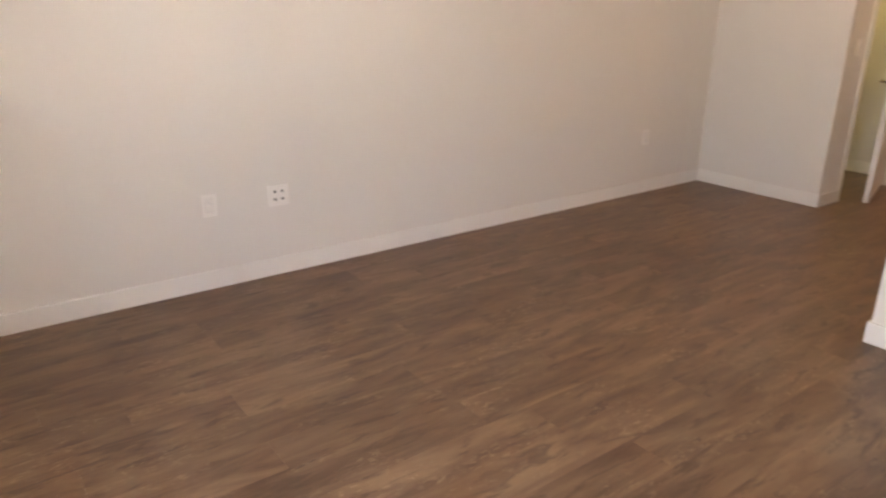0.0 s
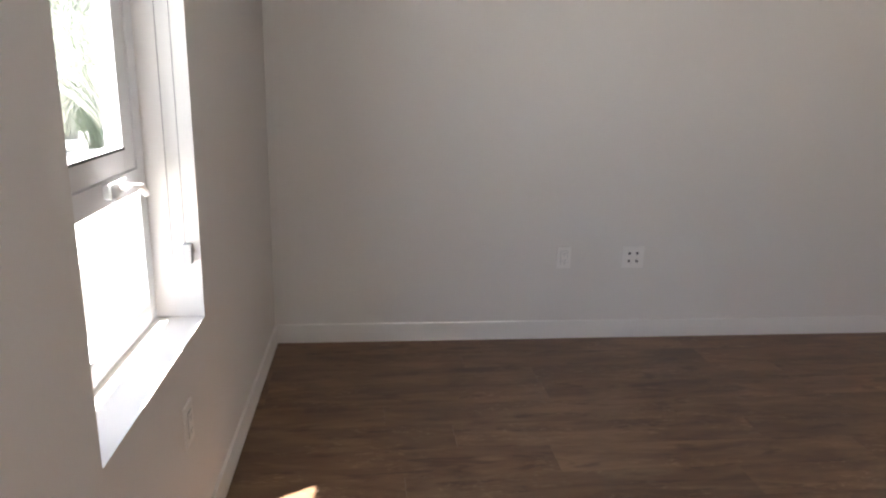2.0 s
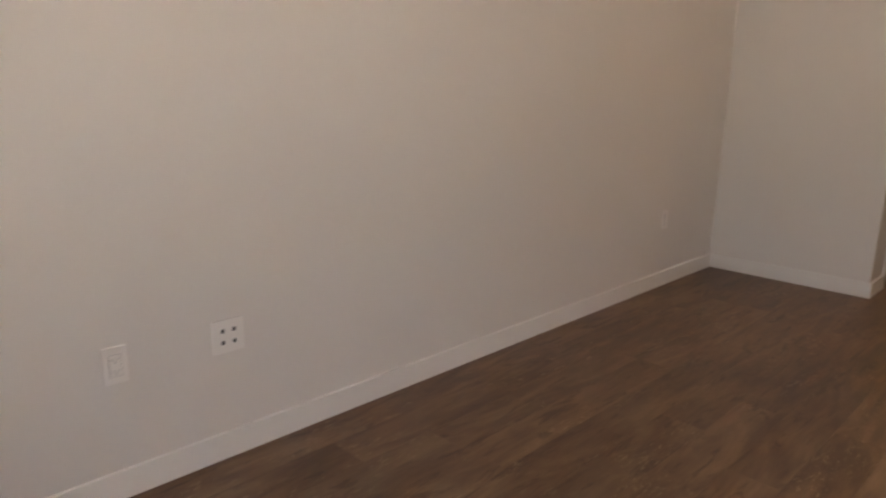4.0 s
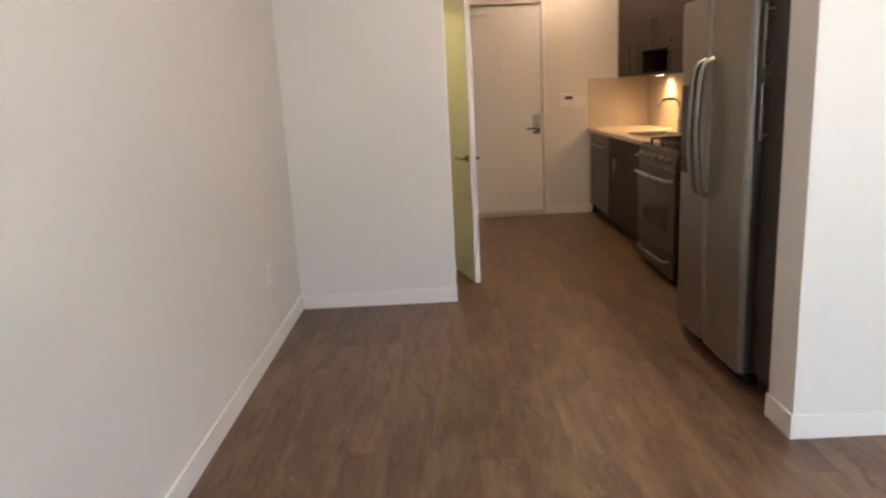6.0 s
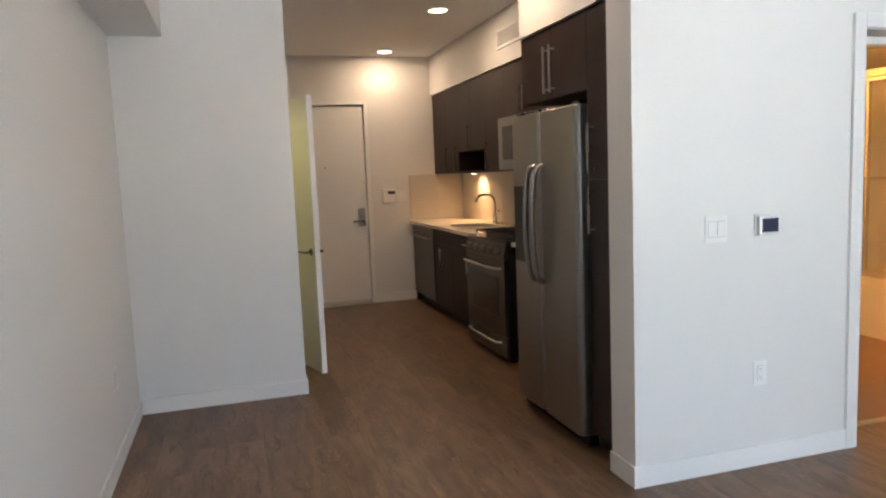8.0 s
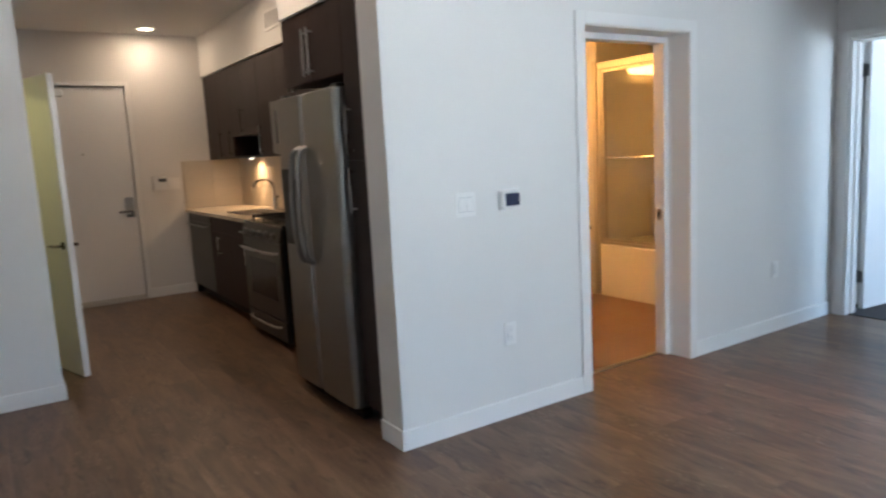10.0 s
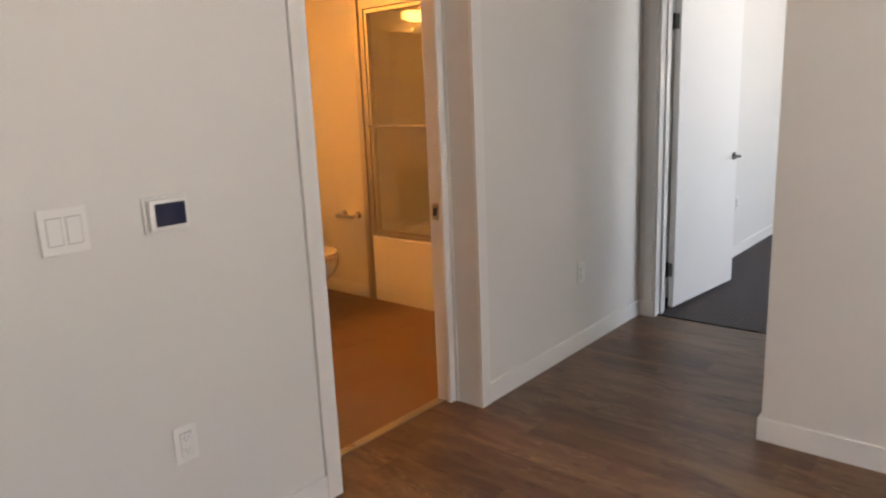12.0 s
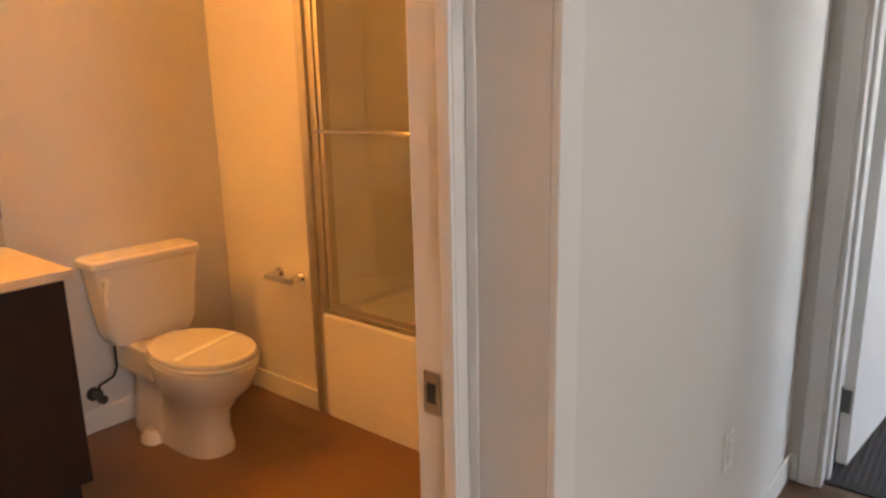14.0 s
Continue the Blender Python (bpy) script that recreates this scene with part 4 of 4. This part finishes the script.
cabinet("wall_cabinet", 1.24, 2.1, 1.433, 2.316, XU, "dark espresso wall cabinet beside the refrigerator", "cabinet",
        [(1.24, 1.67, 1.433, 2.316, (1.62, 1.46, 1.71)), (1.67, 2.1, 1.433, 2.316, (1.72, 1.46, 1.71))], "wall cabinets")
mw = thing("microwave", (3.03, 2.515, 1.433), "stainless steel microwave mounted over the range", "microwave")
part("body", boxes((2.86, 3.23, 2.105, 2.925, 1.435, 1.88), bevel=0.003), GREYP, mw)
md = part("door", boxes((2.835, 2.86, 2.32, 2.925, 1.45, 1.875), bevel=0.004), STEEL, mw, "steel door")
part("window", boxes((2.833, 2.836, 2.42, 2.83, 1.53, 1.8)), BLACK, md, "black glass window")
part("control_panel", boxes((2.835, 2.86, 2.105, 2.315, 1.45, 1.875), bevel=0.004), BLACK, mw)
bar_handle(md, (2.835, 2.36, 1.5), (2.835, 2.36, 1.83), (-0.035, 0, 0))
part("lamp_lens", boxes((2.95, 3.05, 2.4, 2.6, 1.43, 1.435)), PLATE, mw)

ve = thing("wall_vent", (2.87, 2.75, 2.45), "white metal air grille on the soffit", "vent")
part("frame", boxes((2.862, 2.875, 2.5, 2.97, 2.45, 2.475), (2.862, 2.875, 2.5, 2.97, 2.585, 2.61), (2.862, 2.875, 2.5, 2.525, 2.475, 2.585), (2.862, 2.875, 2.945, 2.97, 2.475, 2.585), bevel=0.002), TRIM, ve)
for i in range(7):
    z = 2.483 + i * 0.0155
    part("slat", boxes((2.864, 2.8745, 2.525, 2.945, z, z + 0.007)), TRIM, ve)

# splashback of wide pale tiles
sp = thing("splashback", (3.2, 4.0, 0.918), "pale beige glazed tile splashback over the worktop", "splashback", kind="structure")
part("bed", boxes((XB - 0.004, XB, 1.262, YE, 0.918, 1.432), (2.583, XB - 0.004, YE - 0.004, YE, 0.918, 1.432)), SPLASHG, sp)


def tile_mesh(name, dims, material, bevel):
    bm = boxes(dims, bevel=bevel)
    me = bpy.data.meshes.new(name)
    bm.to_mesh(me)
    bm.free()
    me.materials.append(material)
    return me


TW, TH = 0.305, 0.1025
back_tile = tile_mesh("tile", (-0.006, 0, 0.001, TW - 0.001, 0.001, TH - 0.001), SPLASH, 0.0012)
end_tile = tile_mesh("tile", (0.001, TW - 0.001, -0.006, 0, 0.001, TH - 0.001), SPLASH, 0.0012)
for r in range(5):
    for c in range(12):
        t = new("tile", back_tile)
        t.parent = sp
        t.location = Vector((XB - 0.003, 1.43 + c * TW, 0.919 + r * TH)) - ORIGIN[sp]
    for c in range(2):
        t = new("tile", end_tile)
        t.parent = sp
        t.location = Vector((2.6 + c * TW, YE - 0.003, 0.919 + r * TH)) - ORIGIN[sp]

# closet inside
plate_on("hall_switch", (1.036, 2.18, 1.15), "x+", 0.075, 0.118, "white switch on the hall wall beside the closet", "light switch", [(0, 0, 0.034, 0.068, PLATE, "rocker")])
baseboard((0, 0.916, 3.487, 3.5, 0, BH))

# ---- bathroom ----
tub = thing("bathtub", (5.83, 1.0, 0), "glossy white alcove bathtub with a plain apron", "bathtub")
part("shell", loft(bmesh.new(), [(5.8275, 0.976, 0.0, 0.3825, 0.774, 60), (5.8275, 0.976, 0.468, 0.3825, 0.774, 60), (5.8275, 0.976, 0.48, 0.374, 0.766, 60),
                                 (5.84, 0.976, 0.48, 0.305, 0.70, 9), (5.84, 0.976, 0.465, 0.292, 0.685, 8), (5.84, 0.976, 0.2, 0.25, 0.61, 6), (5.84, 0.976, 0.14, 0.20, 0.53, 4)], 96), ACRYL, tub)
part("drain", loft(bmesh.new(), [(5.84, 1.35, 0.141, 0.03, 0.03, 2), (5.84, 1.35, 0.145, 0.026, 0.026, 2)], 20), CHROME, tub)
su = thing("tub_surround", (6.0, 1.0, 0.48), "white moulded surround panels above the bathtub", "surround", kind="structure")
part("panel", boxes((6.19, 6.21, 0.2, 1.752, 0.481, 2.06), bevel=0.002), ACRYL, su)
part("panel", boxes((5.52, 6.19, 1.734, 1.752, 0.481, 2.06), bevel=0.002), ACRYL, su)
part("panel", boxes((5.52, 6.19, 0.2, 0.218, 0.481, 2.06), bevel=0.002), ACRYL, su)
part("ledge", boxes((6.12, 6.19, 0.75, 1.25, 0.88, 0.93), bevel=0.012), ACRYL, su)
part("ledge", boxes((6.12, 6.19, 1.3, 1.734, 0.481, 0.98), bevel=0.02), ACRYL, su)
sd = thing("shower_door", (5.49, 1.0, 0.48), "framed sliding glass shower door on the tub rim", "shower door")
part("header", boxes((5.452, 5.525, 0.2, 1.752, 2.045, 2.105), bevel=0.004), SATIN, sd, "satin metal header")
part("side_post", boxes((5.452, 5.525, 1.712, 1.7515, 0.482, 2.045), bevel=0.003), SATIN, sd)
part("side_post", boxes((5.452, 5.525, 0.2005, 0.235, 0.482, 2.045), bevel=0.003), SATIN, sd)
part("bottom_track", boxes((5.452, 5.525, 0.235, 1.712, 0.481, 0.505), bevel=0.004), SATIN, sd)
for (py0, py1, px) in ((0.89, 1.707, 5.468), (0.24, 1.05, 5.503)):
    pf = part("panel_frame", boxes((px - 0.009, px + 0.009, py0, py0 + 0.022, 0.507, 2.04), (px - 0.009, px + 0.009, py1 - 0.022, py1, 0.507, 2.04),
                                   (px - 0.009, px + 0.009, py0 + 0.022, py1 - 0.022, 0.507, 0.53), (px - 0.009, px + 0.009, py0 + 0.022, py1 - 0.022, 2.015, 2.04), bevel=0.002), SATIN, sd)
    gp = part("glass", boxes((px - 0.003, px + 0.003, py0 + 0.022, py1 - 0.022, 0.53, 2.015)), SHOWERG, pf, "clear glass")
    gp.visible_shadow = False
bm = bmesh.new()
tube(bm, [(5.459, 1.68, 1.265), (5.425, 1.68, 1.265)], 0.007)
tube(bm, [(5.459, 0.92, 1.265), (5.425, 0.92, 1.265)], 0.007)
tube(bm, [(5.425, 1.69, 1.265), (5.425, 0.91, 1.265)], 0.009, 12)
part("towel_bar", bm, CHROME, sd, "chrome towel bar")
setting("trim_tub_corner", [(5.436, 5.45, 1.752, 1.8, 0.0, 2.12)], SATIN, "satin metal corner trim beside the tub", bevel=0.002)

# toilet
TX = 4.952
to = thing("toilet", (TX, 2.05, 0), "white porcelain two-piece toilet with a closed lid", "toilet")
part("bowl", loft(bmesh.new(), [(TX, 2.02, 0.0, 0.105, 0.215, 2.6), (TX, 2.02, 0.03, 0.108, 0.215, 2.6), (TX, 2.01, 0.1, 0.098, 0.19, 2.5), (TX, 1.98, 0.18, 0.102, 0.175, 2.4), (TX, 1.94, 0.25, 0.13, 0.205, 2.2),
                                (TX, 1.91, 0.31, 0.162, 0.245, 2.1), (TX, 1.90, 0.365, 0.178, 0.262, 2.1), (TX, 1.90, 0.40, 0.183, 0.266, 2.1), (TX, 1.90, 0.408, 0.178, 0.26, 2.1)], 48), PORCELAIN, to)
part("rear_deck", boxes((TX - 0.12, TX + 0.12, 2.1, 2.42, 0.27, 0.405), bevel=0.02), PORCELAIN, to)
part("trapway", loft(bmesh.new(), [(TX, 2.2, 0.0, 0.112, 0.2, 3), (TX, 2.2, 0.06, 0.11, 0.2, 3), (TX, 2.22, 0.2, 0.085, 0.17, 2.6), (TX, 2.24, 0.3, 0.09, 0.15, 2.6)], 32), PORCELAIN, to)
for sx in (-1, 1):
    part("bolt_cap", loft(bmesh.new(), [(TX + sx * 0.125, 2.16, 0.0, 0.035, 0.055, 2.4), (TX + sx * 0.125, 2.16, 0.03, 0.032, 0.05, 2.4), (TX + sx * 0.122, 2.16, 0.055, 0.018, 0.03, 2)], 20), PORCELAIN, to)
part("seat", loft(bmesh.new(), [(TX, 1.895, 0.411, 0.18, 0.256, 2.15), (TX, 1.895, 0.417, 0.184, 0.262, 2.15), (TX, 1.895, 0.428, 0.181, 0.258, 2.15)], 48), PORCELAIN, to)
lid = part("lid", loft(bmesh.new(), [(TX, 1.9, 0.431, 0.178, 0.253, 2.15), (TX, 1.9, 0.436, 0.181, 0.257, 2.15), (TX, 1.9, 0.446, 0.178, 0.253, 2.15), (TX, 1.9, 0.452, 0.16, 0.23, 2.15)], 48), PORCELAIN, to)
bm = boxes((TX - 0.17, TX + 0.17, 1.85, 1.882, 0.4525, 0.4545))
bmesh.ops.rotate(bm, verts=bm.verts, cent=(TX, 1.866, 0.453), matrix=Matrix.Rotation(radians(16), 3, "Z"))
part("paper_band", bm, PAPER, lid, "sanitary paper band across the lid")
part("tank", loft(bmesh.new(), [(TX + 0.014, 2.345, 0.385, 0.15, 0.06, 5), (TX + 0.014, 2.345, 0.40, 0.172, 0.072, 6), (TX + 0.014, 2.345, 0.45, 0.195, 0.078, 7), (TX + 0.014, 2.345, 0.735, 0.226, 0.086, 8)], 48), PORCELAIN, to)
part("tank_lid", loft(bmesh.new(), [(TX + 0.014, 2.344, 0.736, 0.232, 0.088, 9), (TX + 0.014, 2.344, 0.742, 0.241, 0.092, 9), (TX + 0.014, 2.344, 0.768, 0.241, 0.092, 9), (TX + 0.014, 2.344, 0.778, 0.231, 0.084, 8)], 48), PORCELAIN, to)
bm = bmesh.new()
tube(bm, [(TX - 0.178, 2.268, 0.69), (TX - 0.178, 2.238, 0.69)], 0.018, 14)
tube(bm, [(TX - 0.18, 2.236, 0.695), (TX - 0.196, 2.232, 0.665), (TX - 0.204, 2.233, 0.60)], 0.011, 10)
part("flush_lever", bm, PORCELAIN, to, "white flush lever")
wv = thing("water_valve", (4.735, 2.44, 0.13), "chrome water stop valve with a dark supply hose", "valve")
bm = bmesh.new()
tube(bm, [(4.735, 2.44, 0.17), (4.735, 2.432, 0.17)], 0.03, 18)
tube(bm, [(4.735, 2.432, 0.17), (4.735, 2.36, 0.17)], 0.01, 10)
tube(bm, [(4.735, 2.375, 0.15), (4.735, 2.375, 0.2)], 0.014, 12)
tube(bm, [(4.735, 2.36, 0.17), (4.735, 2.34, 0.17)], 0.019, 12)
part("valve_body", bm, STEELD, wv)
bm = bmesh.new()
tube(bm, [(4.735, 2.375, 0.2), (4.74, 2.375, 0.225), (4.765, 2.37, 0.235), (4.795, 2.36, 0.25), (4.81, 2.35, 0.29), (4.81, 2.345, 0.395)], 0.006, 8)
part("supply_hose", bm, RUBBER, wv, "dark supply hose")
tp = thing("paper_holder", (5.44, 1.945, 0.6), "chrome toilet paper holder without a roll", "paper holder")
for hy in (2.02, 1.87):
    bm = bmesh.new()
    tube(bm, [(5.45, hy, 0.62), (5.440, hy, 0.62)], 0.027, 20)
    tube(bm, [(5.442, hy, 0.62), (5.40, hy, 0.617), (5.372, hy, 0.615)], 0.0145, 12)
    part("post", bm, CHROME, tp)
bm = bmesh.new()
tube(bm, [(5.378, 2.035, 0.615), (5.378, 1.855, 0.615)], 0.0145, 14)
part("roller", bm, CHROME, tp)

# vanity
va = thing("vanity_cabinet", (3.97, 2.15, 0), "dark espresso bathroom vanity cabinet", "vanity")
part("body", boxes((3.462, 4.468, 1.875, 2.438, 0.1, 0.838), bevel=0.001), ESP, va)
part("toe_kick", boxes((3.462, 4.45, 1.94, 2.438, 0, 0.1)), ESPSHADE, va)
for i in range(2):
    vd = part("door", boxes((3.466 + i * 0.5, 3.963 + i * 0.5, 1.855, 1.874, 0.105, 0.832), bevel=0.0015), ESP, va)
    hx = 3.93 if i == 0 else 4.0
    bar_handle(vd, (hx, 1.855, 0.55), (hx, 1.855, 0.75), (0, -0.03, 0))
vt = thing("washbasin_counter", (3.97, 2.14, 0.838), "pale beige vanity top with an inset basin", "vanity top")
part("slab", boxes((3.462, 3.66, 1.835, 2.438, 0.84, 0.87), (4.2, 4.49, 1.835, 2.438, 0.84, 0.87), (3.66, 4.2, 1.835, 1.95, 0.84, 0.87), (3.66, 4.2, 2.29, 2.438, 0.84, 0.87)), QUARTZ, vt)
part("upstand", boxes((3.462, 4.49, 2.42, 2.438, 0.87, 0.975), bevel=0.002), QUARTZ, vt)
part("basin", loft(bmesh.new(), [(3.93, 2.12, 0.842, 0.275, 0.175, 9), (3.93, 2.12, 0.80, 0.255, 0.155, 7), (3.93, 2.12, 0.745, 0.21, 0.12, 5), (3.93, 2.12, 0.735, 0.03, 0.03, 2)], 40, (False, True)), PORCELAIN, vt, "white inset basin")
mi = thing("mirror_cabinet", (3.97, 2.43, 0.99), "wall mirror above a shallow ledge in a thin metal frame", "mirror")
part("glass", boxes((3.5, 4.475, 2.418, 2.424, 1.2, 2.0)), MIRROR, mi, "mirror glass")
part("lower_panel", boxes((3.5, 4.475, 2.424, 2.4395, 0.995, 1.185)), TRIM, mi, "pale panel under the mirror")
part("frame", boxes((4.475, 4.49, 2.41, 2.4395, 0.98, 2.015), (3.485, 3.5, 2.41, 2.4395, 0.98, 2.015), (3.5, 4.475, 2.41, 2.4395, 2.0, 2.015), (3.5, 4.475, 2.405, 2.4395, 1.185, 1.2), (3.5, 4.475, 2.405, 2.4395, 0.98, 0.995)), NICKEL, mi)
vl = thing("vanity_light", (3.97, 2.4, 2.1), "long lit glass vanity light above the mirror", "wall light")
part("back_plate", boxes((3.6, 4.34, 2.415, 2.4395, 2.1, 2.2), bevel=0.004), NICKEL, vl)
part("shade", boxes((3.63, 4.31, 2.33, 2.415, 2.105, 2.19), bevel=0.02), LITV, vl, "glowing glass shade")

# ---- floor coverings, piece by piece ----
PW, PL = 0.18, 1.22
plank_cache = {}


def lay(parent, name, x0, x1, y0, y1, px, material, thick, gap, top):
    """Rows of boards along y with staggered ends, cut at the edges of the rectangle."""
    for col in range(int(math.floor(x0 / px + 1e-6)), int(math.ceil(x1 / px - 1e-6))):
        a, b = max(col * px, x0), min((col + 1) * px, x1)
        if b - a < 0.004:
            continue
        y = -4.0 * PL - random.Random(col * 7 + 1).uniform(0, PL)
        while y < y1:
            c, d = max(y, y0), min(y + PL, y1)
            y += PL
            if d - c < 0.004:
                continue
            k = (name, round(b - a, 4), round(d - c, 4))
            if k not in plank_cache:
                plank_cache[k] = tile_mesh(name, (gap, b - a - gap, gap, d - c - gap, -thick, 0), material, 0.0004)
            t = new(name, plank_cache[k])
            t.parent = parent
            t.location = Vector((a, c, top)) - ORIGIN[parent]


fl = thing("plank_floor", (2.4, -1.0, -0.008), "brown wood-look vinyl plank floor with cerused grain", "floor", kind="structure")
for x0, x1, y0, y1 in [(0.0, 1.08, YW, 2.015), (1.08, 2.34, YW, YE), (2.34, 4.86, YW, 0.0), (4.86, 6.168, -1.125, 0.0), (2.34, XB, 0.2, YE),
                       (1.036, 1.08, 2.015, YE), (0.0, 1.036, 2.135, 3.5), (3.535, 4.413, 0.0, 0.2)]:
    lay(fl, "plank", x0, x1, y0, y1, PW, PLANK, 0.007, 0.0001, 0.0)
bf = thing("bath_floor", (4.5, 1.3, -0.008), "tan vinyl tile bathroom floor with faint joints", "floor", kind="structure")
BTS = 0.4572
for i in range(int(math.ceil((5.445 - 3.46) / BTS))):
    for j in range(int(math.ceil((2.44 - 0.236) / BTS))):
        a, c = 3.46 + i * BTS, 0.236 + j * BTS
        b, d = min(a + BTS, 5.447), min(c + BTS, 2.44)
        k = ("floor_tile", round(b - a, 4), round(d - c, 4))
        if k not in plank_cache:
            plank_cache[k] = tile_mesh("floor_tile", (0.0005, b - a - 0.0005, 0.0005, d - c - 0.0005, -0.007, 0), BATHTILE, 0.0006)
        t = new("floor_tile", plank_cache[k])
        t.parent = bf
        t.location = Vector((a, c, 0.0)) - ORIGIN[bf]
